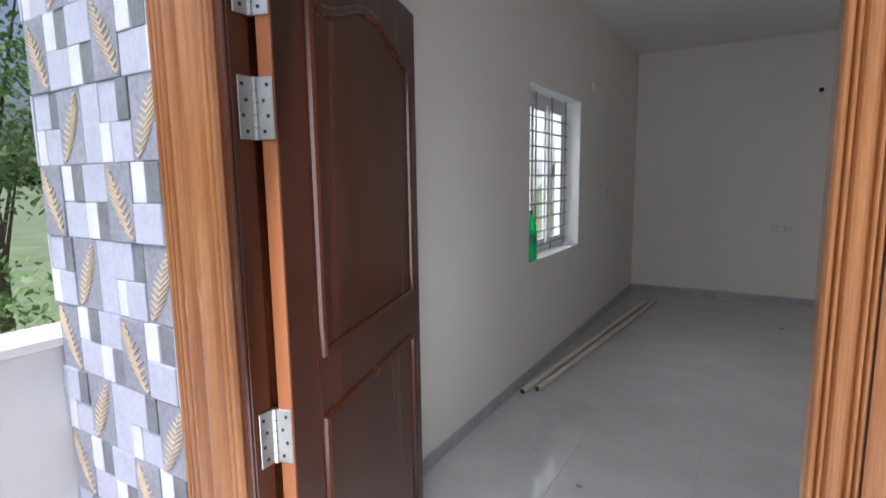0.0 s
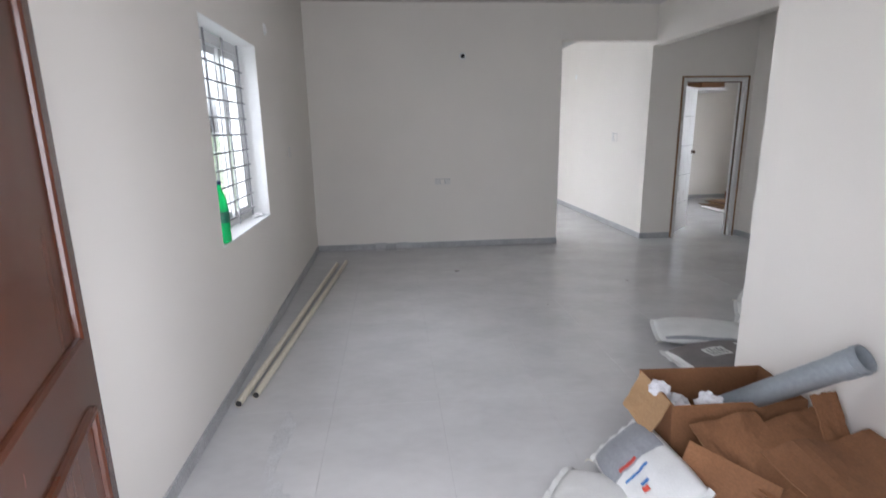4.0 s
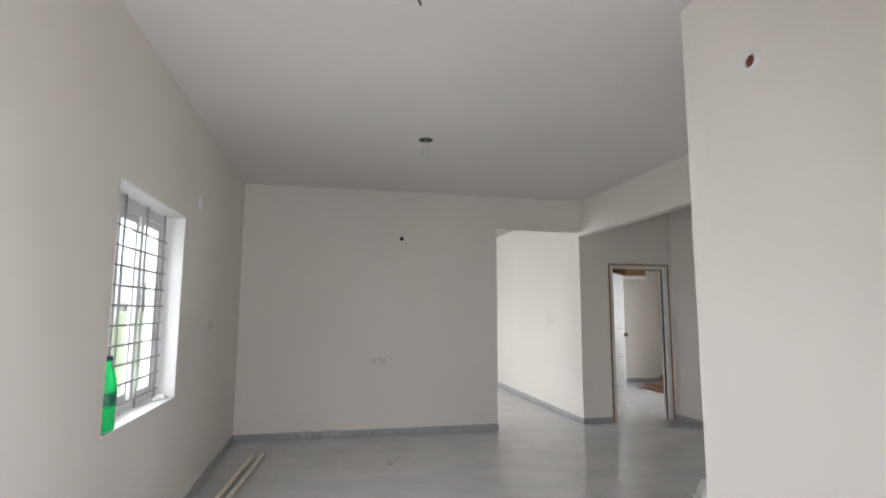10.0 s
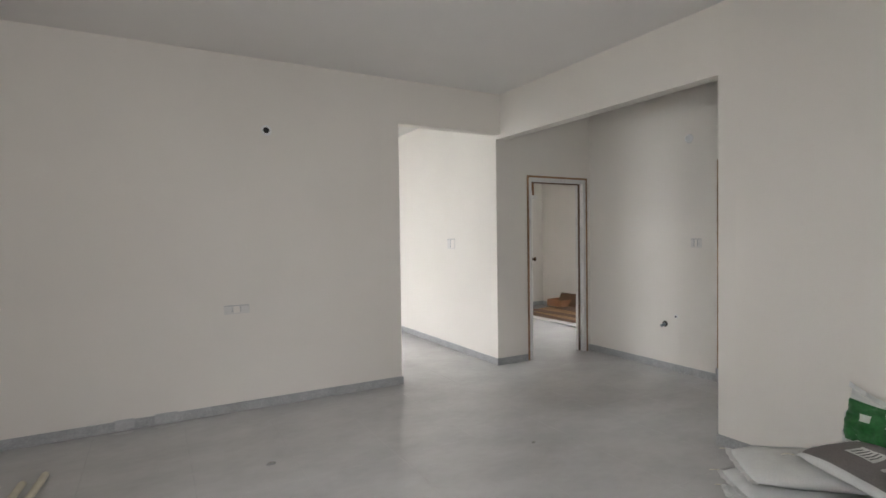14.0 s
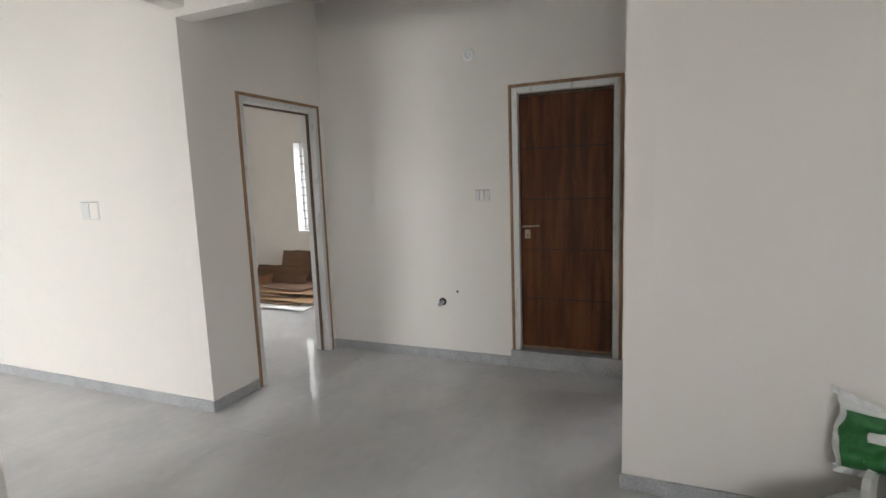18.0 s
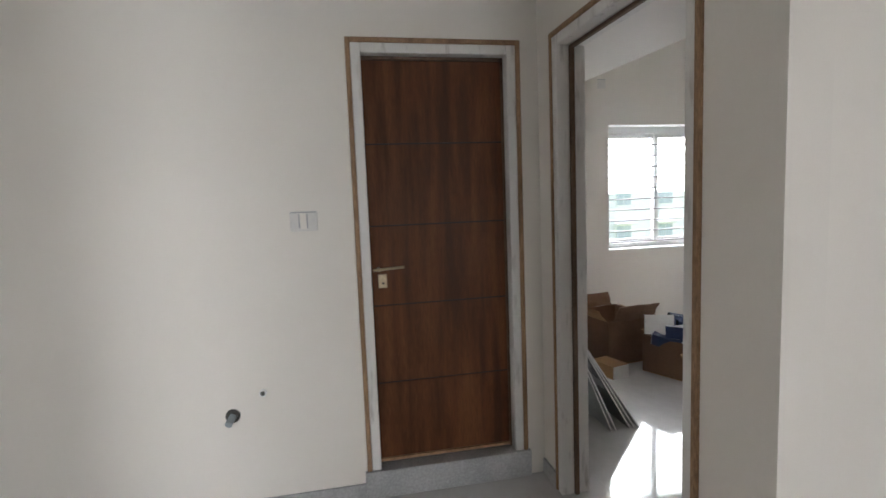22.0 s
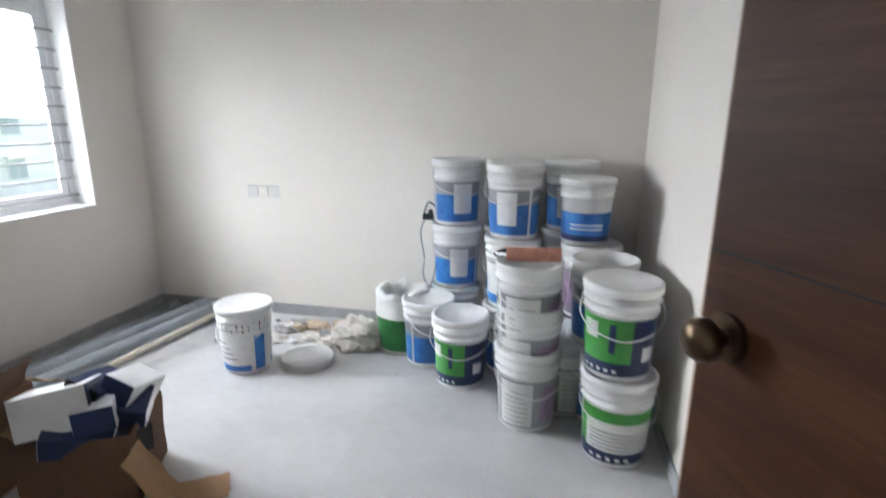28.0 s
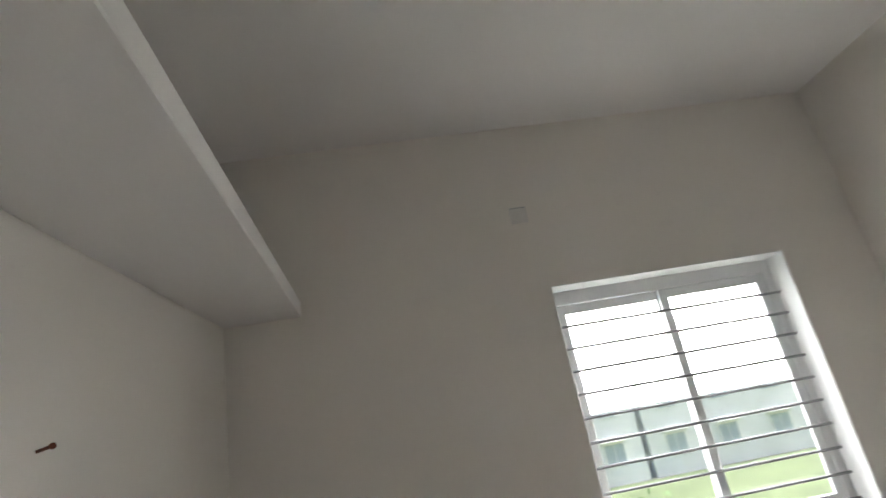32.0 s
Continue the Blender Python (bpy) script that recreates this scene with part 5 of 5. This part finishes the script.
B_BLUE = bucket("white paint bucket with blue and grey label", "blue")
B_GREEN = bucket("white paint bucket with green and navy label", "green")
B_GW = bucket("white paint bucket with green label and white panel", "green_white")
B_GREY = bucket("white paint bucket with grey and mauve label", "grey")
B_SPLASH = bucket("used white paint bucket splashed around the rim", "splashed")
B_NAVY = bucket("smaller white paint bucket with deep blue label", "navy", 0.135, 0.33, True, False)
B_OPEN = bucket("open empty white paint bucket with blue label", "blue", lid=False)
B_GOPEN = bucket("empty white paint bucket nested in the stack", "grey", lid=False)
used = set()


def put(proto, x, y, z, turn):
    m = pose(x, y, z, 0, 0, turn)
    if proto not in used:
        used.add(proto)
        proto.matrix_world = m
        return proto
    return copy_thing(proto, m)


HB = 0.386
for k in range(3):
    put(B_BLUE, 5.765, 1.33, k * HB, 15 + 8 * k)
    put(B_BLUE, 5.40, 1.62, k * HB, -8 - 30 * (k % 2))
    put(B_BLUE, 5.44, 1.315, k * HB, 25 * k)
    put(B_BLUE, 5.10, 1.33, k * HB, 20 - 12 * k)
put(B_GREY, 4.99, 1.70, 0, 40)
put(B_GREY, 4.99, 1.70, HB, 70)
put(B_NAVY, 5.03, 1.69, 2 * HB, 0)
put(B_BLUE, 4.945, 2.015, 0, 30)
put(B_OPEN, 4.95, 2.01, HB, 10)
put(B_GW, 4.895, 2.335, 0, 10)
put(B_GREEN, 4.91, 2.33, HB, 0)
put(B_GREY, 5.275, 2.16, 0, 20)
put(B_GOPEN, 5.275, 2.16, 0.20, 12)
put(B_GOPEN, 5.285, 2.165, 0.395, 30)
put(B_GREY, 5.10, 1.995, 0, 60)
put(B_GREEN, 5.645, 1.845, 0, 5)
put(B_BLUE, 5.87, 1.635, 0, 60)
put(B_SPLASH, 6.86, 1.95, 0, -10)
lid = thing("bucket_lid", (6.56, 1.82, 0), "white bucket lid lying on the floor", "lid")
part("disc", lathe([(0.0, 0.012), (0.135, 0.012), (0.14, 0.03), (0.150, 0.032), (0.156, 0.022), (0.152, 0.0), (0.145, 0.0), (0.0, 0.004)], 36), WHITEPL, lid)

tray = thing("roller_tray", (5.285, 2.165, 0.782), "peach paint roller and brush on top of the stack", "paint roller")
part("roller_sleeve", tube((-0.13, 0.02, 0.034), (0.10, 0.05, 0.034), 0.030, 20), PEACH, tray, "peach roller sleeve")
for k in range(6):
    part("pile_ridge", tube((-0.12 + 0.036 * k, 0.021 + 0.0047 * k, 0.034), (-0.112 + 0.036 * k, 0.022 + 0.0047 * k, 0.034), 0.0325, 18), PEACH, tray)
part("roller_arm", tube((0.10, 0.05, 0.034), (0.15, 0.0, 0.02), 0.005, 8), STEEL, tray)
part("roller_handle", tube((0.15, 0.0, 0.02), (0.10, -0.10, 0.016), 0.013, 12), BLACK, tray)
drill = thing("cable_plug", (5.935, 1.36, 0.80), "black plug with a looped grey cable on the bucket stack", "plug")
part("plug_body", box((-0.03, -0.02, -0.015), (0.035, 0.02, 0.02), 0.006, segments=2), BLACK, drill)
part("plug_head", box((-0.025, -0.018, 0.02), (0.0, 0.014, 0.045), 0.005), BLACK, drill)
curve_wire([(0.03, 0, 0.02), (0.0, 0.0, 0.09), (-0.04, 0, 0.07)], 0.005, BLACK, drill, "cord")
curve_wire([(0.02, 0.0, 0.0), (0.045, 0.02, -0.10), (0.02, 0.03, -0.25), (0.03, 0.02, -0.36), (-0.01, 0.03, -0.44), (-0.05, 0.02, -0.30), (-0.04, 0.0, -0.12), (-0.028, 0.0, -0.005)], 0.005, GREYPVC, drill, "cable", "grey looped cable")

# ---- bags and clutter by the bedroom's south wall ----
bagk = thing("putty_bag", (6.06, 1.52, 0), "open white bag with green print, rolled down", "sack")
bm = bmesh.new()
rows = []
for j in range(15):
    f = j / 14
    row = []
    for k in range(28):
        a = 2 * math.pi * k / 28
        r = 0.145 * (1 + 0.10 * math.sin(math.pi * f)) * (1 + 0.08 * noise.noise(Vector((math.cos(a) * 1.5, math.sin(a) * 1.5, f * 3)))) if f < 0.8 else 0.165 * (1 + 0.12 * noise.noise(Vector((math.cos(a) * 2.5, math.sin(a) * 2.5, f * 5))))
        z = 0.40 * f if f < 0.86 else 0.40 * (0.86 + 0.14 * (f - 0.86) / 0.14 * (0.6 + 0.8 * noise.noise(Vector((math.cos(a) * 2, math.sin(a) * 2, 7)))))
        row.append(bm.verts.new((r * math.cos(a), r * 0.9 * math.sin(a), z)))
    rows.append(row)
for k in range(2):
    inner = [bm.verts.new((v.co.x * (0.82 - 0.1 * k), v.co.y * (0.82 - 0.1 * k), v.co.z + 0.012 - 0.16 * k)) for v in rows[14]]
    rows.append(inner)
for p, s in zip(rows, rows[1:]):
    for k in range(28):
        f = bm.faces.new([p[k], p[(k + 1) % 28], s[(k + 1) % 28], s[k]])
        f.smooth = True
bm.faces.new(rows[0][::-1])
bm.faces.new(rows[-1])
for f in bm.faces:
    f.material_index = 1 if 0.03 < f.calc_center_median().z < 0.235 and f.calc_center_median().length > 0.12 else 0
part("bag", bm, [BAG, BAGGREEN], bagk)
CLOTH = material("dirty_white_cloth", (0.66, 0.62, 0.57), 0.9, vary=0.07, scale=14, fine=120, bump=0.3)
TAN = material("tan_paper", (0.55, 0.45, 0.33), 0.8, vary=0.1, scale=9, bump=0.2)
crumple("rag", (6.33, 1.58, 0), 0.27, CLOTH, "heap of dirty white rags on the floor", 11, "rag", (1.1, 0.8, 0.8))
crumple("rag", (6.48, 1.48, 0), 0.16, TAN, "crumpled tan paper on the floor", 12, "paper")
for i in range(13):
    rng = random.Random(100 + i)
    x, y = 6.45 + rng.random() * 0.45, 1.30 + rng.random() * 0.36
    s = 0.06 + 0.07 * rng.random()
    ob = crumple("plaster_scrap", (x, y, 0), s, (CLOTH, TAN, WHITEPL, CEMENT)[i % 4], "scrap of plaster and wrapping on the floor", 40 + i, "scrap", (1.3, 0.8, 0.5))
    ob["group"] = "scraps by the wall"
blot("plaster_splash", (7.25, 1.62, 0), 0.75, 0.4, DUST, "plaster dust swept along the wall", 9)
for i in range(10):
    rng = random.Random(300 + i)
    blot("mortar_crumb", (7.0 + rng.random() * 0.6, 1.3 + rng.random() * 0.5, 0), 0.03 + 0.03 * rng.random(), 0.03, CEMENT, "crumb of dried mortar on the floor", 60 + i, 0.012, "")
for (x0, y0, z0), (x1, y1, z1), r, mat in (((7.96, 3.2, 0.056), (7.62, 1.26, 0.056), 0.056, GREYPVC), ((8.02, 3.0, 0.03), (7.90, 1.22, 0.03), 0.03, GREYPVC), ((7.82, 3.3, 0.055), (7.50, 1.28, 0.055), 0.055, GREYPVC), ((7.70, 3.25, 0.022), (7.30, 1.30, 0.13), 0.016, CREAMPVC)):
    p = thing("plastic_pipe", (0, 0, 0), "grey plastic drain pipe lying along the wall" if mat is GREYPVC else "cream conduit pipe lying over the drain pipes", "pipe", "pipes in the bedroom")
    bm = tube((x0, y0, z0), (x1, y1, z1), r, 18)
    for f in bm.faces:
        f.smooth = len(f.verts) == 4
    part("tube", bm, mat, p)
    part("collar", tube(Vector((x1, y1, z1)) + (Vector((x0, y0, z0)) - Vector((x1, y1, z1))) * 0.02, Vector((x1, y1, z1)) + (Vector((x0, y0, z0)) - Vector((x1, y1, z1))) * 0.06, r * 1.08, 18), mat, p)

# ---- carton of empty packs in the bedroom ----
carton("carton", (6.855, 2.965, 0), 203.3, (0.37, 0.33, 0.29), "brown carton full of empty packs", [("f", 165, 0.4, 0.13), ("l", 40, 0.8, 0.05)], mat=CARDSHADE)
cardboard(0.15, 0.25, Matrix.Translation((6.615, 3.055, 0.235)) @ Matrix.Rotation(radians(112), 4, "Z") @ Matrix.Rotation(radians(-62), 4, "X"), 51, "torn cardboard flap hanging off the carton", [], 0.01, mat=CARDIN)
cardboard(0.14, 0.23, pose(6.56, 3.0, 0.002, 1, 0, 122), 52, "scrap of cardboard on the floor", [], 0.004, mat=CARDIN)
carton("carton", (7.42, 3.19, 0), 188, (0.55, 0.50, 0.37), "large open brown carton behind", [("f", 50, 0.9, 0.12), ("b", -30, 0.9, 0.20), ("l", 70, 0.8, 0.12), ("r", 60, 0.8, 0.15)], mat=CARDSHADE)


def pack(at, turn, size, mat, end, tilt=0):
    p = tagged(new("empty_pack"), "white and navy empty pack thrown into the carton", "box", "empty packs")
    p.matrix_world = pose(*at, tilt, tilt * 0.6, turn)
    x, y, z = size
    part("sleeve", box((-x / 2, -y / 2, 0), (x / 2, y / 2, z), 0.002), mat, p)
    part("end_panel", box((x / 2, -y / 2 + 0.002, 0.002), (x / 2 + 0.002, y / 2 - 0.002, z - 0.002)), end, p)
    part("end_panel", box((-x / 2 - 0.002, -y / 2 + 0.002, 0.002), (-x / 2, y / 2 - 0.002, z - 0.002)), end, p)


for i in range(12):
    rng = random.Random(70 + i)
    x, y = 6.855 + rng.uniform(-0.12, 0.12), 2.965 + rng.uniform(-0.10, 0.10)
    pack((x, y, 0.12 + 0.019 * i), rng.uniform(0, 180), (0.20 + 0.06 * rng.random(), 0.13, 0.08 + 0.04 * rng.random()), (NAVY, FILM, NAVY)[i % 3], (FILM, NAVY, BLACK)[i % 3], rng.uniform(-35, 35))
pack((6.87, 3.06, 0.30), 28, (0.24, 0.16, 0.15), WHITEPL, NAVY, 14)
pack((6.76, 2.90, 0.33), 100, (0.20, 0.12, 0.11), WHITEPL, NAVY, -24)
pack((6.97, 3.47, 0.0), 15, (0.24, 0.16, 0.10), CARDIN, PAPER)

# ---- glazed panels leaning by the bedroom door ----
for y, lean in ((3.775, 33.0), (3.805, 31.4), (3.835, 29.8), (3.93, 24.4), (3.96, 22.6)):
    g = tagged(new("glazed_panel"), "grey glazed tile panel leaning against the wall", "panel", "leaning panels")
    g.matrix_world = pose(6.07 + 0.3 * (3.93 - y) * 0.2, y, 0.004) @ Matrix.Rotation(radians(-lean), 4, "X")
    part("glazed_face", box((0, 0.0, 0), (0.60, 0.009, 1.08), 0.002), SHEEN, g)
    part("edge", box((-0.0015, 0.001, 0.001), (0.0, 0.008, 1.079)), REVEAL, g)

# ---- far room ----
for k, (x, y, w, l, z, t) in enumerate(((6.72, 8.85, 1.30, 0.80, 0.012, -90), (6.85, 9.05, 1.35, 0.80, 0.03, -88), (6.95, 8.95, 1.45, 0.80, 0.055, -93), (7.0, 9.15, 1.2, 0.75, 0.08, -86), (7.1, 9.0, 1.3, 0.70, 0.11, -90), (7.2, 9.1, 1.1, 0.60, 0.14, -95))):
    cardboard(w, l, pose(x, y, z, 1, 0, t), 80 + k, "flattened brown carton stacked under the window", [(0.5, 3)], 0.012, mat=(PAPER if k == 0 else CARDSHADE if k % 2 else CARDIN))
cardboard(0.80, 0.42, Matrix.Translation((7.60, 8.86, 0.17)) @ Matrix.Rotation(radians(-90), 4, "Z") @ Matrix.Rotation(radians(74), 4, "X"), 90, "brown cardboard sheet standing against the wall", [], 0.01, mat=CARDSHADE)
cardboard(0.9, 0.25, Matrix.Translation((7.50, 9.2, 0.16)) @ Matrix.Rotation(radians(-90), 4, "Z") @ Matrix.Rotation(radians(55), 4, "X"), 91, "brown cardboard sheet leaning on the stack", [], 0.02, mat=CARDSHADE)
carton("carton", (7.45, 9.5, 0.155), 5, (0.30, 0.35, 0.12), "crushed brown carton on the stack", [])
carton("carton", (7.0, 10.15, 2.185), 8, (0.5, 0.4, 0.24), "brown carton stored on the loft slab", [])
crumple("paper_scrap", (5.15, 7.75, 0), 0.10, INK, "dark scrap lying on the floor", 21, "scrap", (1.5, 0.5, 0.25))


# ---- trees and hedge beyond the parapet ----
def leaves(centres, count, size, seed, spread):
    rng = random.Random(seed)
    verts, faces = [], []
    for _ in range(count):
        c = Vector(rng.choice(centres))
        d = Vector((rng.gauss(0, 1), rng.gauss(0, 1), rng.gauss(0, 0.8)))
        p = c + d.normalized() * spread * rng.random() ** 0.4
        s = size * rng.uniform(0.6, 1.3)
        q = Euler((rng.uniform(-1, 1), rng.uniform(-1, 1), rng.uniform(0, 6.3))).to_quaternion()
        n = len(verts)
        for co in ((-0.5, 0, 0), (0, -0.28, 0.06), (0.5, 0, 0), (0, 0.28, 0.06)):
            verts.append(p + q @ (Vector(co) * s))
        faces.append((n, n + 1, n + 2, n + 3))
    return verts, faces


def crown_mesh(name, verts, faces, mat, parent, label=""):
    me = bpy.data.meshes.new(name)
    me.from_pydata([tuple(v) for v in verts], [], faces)
    me.materials.append(mat)
    ob = new(name, me)
    ob.parent = parent
    return ob


def tree(x, y, high, seed):
    t = thing("tree", (x, y, -3.4), "leafy green tree beyond the parapet", "tree", "trees outside")
    rng = random.Random(seed)
    part("trunk", tube((0, 0, 0), (0.1, 0.05, high * 0.5), 0.16, 12, radius2=0.09), BARK, t)
    clumps = []
    for k in range(9):
        a, f = k * 2.4, 0.38 + 0.07 * k
        tip = (math.cos(a) * 1.5 * (1.2 - f * 0.6), math.sin(a) * 1.5 * (1.2 - f * 0.6), high * min(0.98, f + 0.16))
        part("limb", tube((0.06, 0.03, high * min(0.5, f * 0.8)), tip, 0.05, 8, radius2=0.015), BARK, t)
        clumps.append(tip)
        clumps.append((tip[0] * 0.5, tip[1] * 0.5, tip[2] + 0.3))
    crown_mesh("crown", *leaves(clumps, 5200, 0.17, seed, 0.95), LEAVES, t)
    return t


tree(-9.0, 1.9, 8.5, 1)
tree(-11.5, 4.0, 9.5, 2)
tree(-8.5, -0.4, 7.0, 3)
tree(-12.5, 0.8, 9.0, 4)
hedge_parts = [(-6.5 + 0.5 * math.sin(i * 1.7), -2.0 + 0.35 * i, -1.6 + 0.8 * math.sin(i * 2.3) + (1.2 if i % 3 == 0 else 0)) for i in range(15)] + [(-5.6, -1.5 + 0.4 * i, -2.5) for i in range(10)]
hv, hf = leaves(hedge_parts, 9000, 0.13, 9, 0.75)
me = bpy.data.meshes.new("hedge")
me.from_pydata([tuple(v) for v in hv], [], hf)
me.materials.append(LEAVES)
tagged(new("hedge", me), "bushy green shrubs below the parapet", "shrubs", kind="stuff")
far = [(19 + 3.0 * math.sin(i * 3.1), -16 + 2.0 * i, -2.3 + 0.5 * math.sin(i)) for i in range(18)]
fv, ff = leaves(far, 6000, 0.25, 12, 1.1)
me = bpy.data.meshes.new("far_shrubs")
me.from_pydata([tuple(v) for v in fv], [], ff)
me.materials.append(LEAVES)
tagged(new("far_shrubs", me), "low green shrubs seen through the windows", "shrubs", kind="stuff")

# ---- houses across the fields ----
HOUSE = material("pale_blue_render", (0.84, 0.86, 0.88), 0.85, vary=0.05, scale=0.6, fine=12, bump=0.1)
HOUSEGLASS = material("dull_window_glass", (0.48, 0.55, 0.62), 0.15, vary=0.05)


def house(y0, y1, top, label):
    """A plain rendered house: walls, parapet, and windows with frames, panes and shades."""
    b = thing("neighbour_house", (38.0, y0, -3.4), label, "house", "houses across the fields")
    wide, high = y1 - y0, top + 3.4
    part("wall", box((0, 0, 0), (7, wide, high)), HOUSE, b)
    part("roof_parapet", box((-0.12, -0.12, high), (7.12, wide + 0.12, high + 0.25), 0.02), REVEAL, b)
    n = int(wide / 3.2)
    for k in range(n):
        for z in (1.0, 3.7, 6.2):
            y = (k + 0.5) * wide / n - 0.65
            w = part("window", box((-0.04, y, z), (-0.001, y + 1.3, z + 1.3), 0.01), REVEAL, b)
            for c in (0.07, 0.67):
                part("pane", box((-0.055, y + c, z + 0.07), (-0.041, y + c + 0.56, z + 1.23)), HOUSEGLASS, w)
            part("sunshade", box((-0.45, y - 0.15, z + 1.38), (-0.001, y + 1.45, z + 1.46), 0.01), REVEAL, b)


house(-34.0, -10.0, 6.0, "pale blue four-storey rendered house across the fields")
house(-9.6, 8.0, 4.6, "pale blue rendered house across the fields")
house(8.4, 24.0, 5.4, "pale blue rendered house across the fields")

# ---- floor tiles ----
TW, TL = 0.60, 1.20
made = None
regions = ((0, YI, X1, Y1), (0, Y1, X2, YF + 0.12), (0, YF + 0.12, X2, 10.6), (X2, Y2, XB, YD), (XV, YB, XW, 4.4), (X2, YD + 0.12, XW, 10.6), (4.66, 4.4, 5.6, Y2), (4.77, YD, 5.7, YD + 0.12))


def inside(x, y):
    return any(a - 0.3 < x < c + 0.3 and b - 0.6 < y < d + 0.6 for a, b, c, d in regions)


for i in range(14):
    for j in range(9):
        x, y = i * TW, YE + j * TL
        if not inside(x + TW / 2, y + TL / 2) or x + TW > XW + 0.2:
            continue
        if made is None:
            made = part("floor_tile", box((0.0003, 0.0003, -0.01), (TW - 0.0003, TL - 0.0003, 0), 0.0004), FLOOR, floor)
            ob = made
        else:
            ob = new("floor_tile", made.data)
            ob.parent = floor
        ob.location = (x, y, 0)
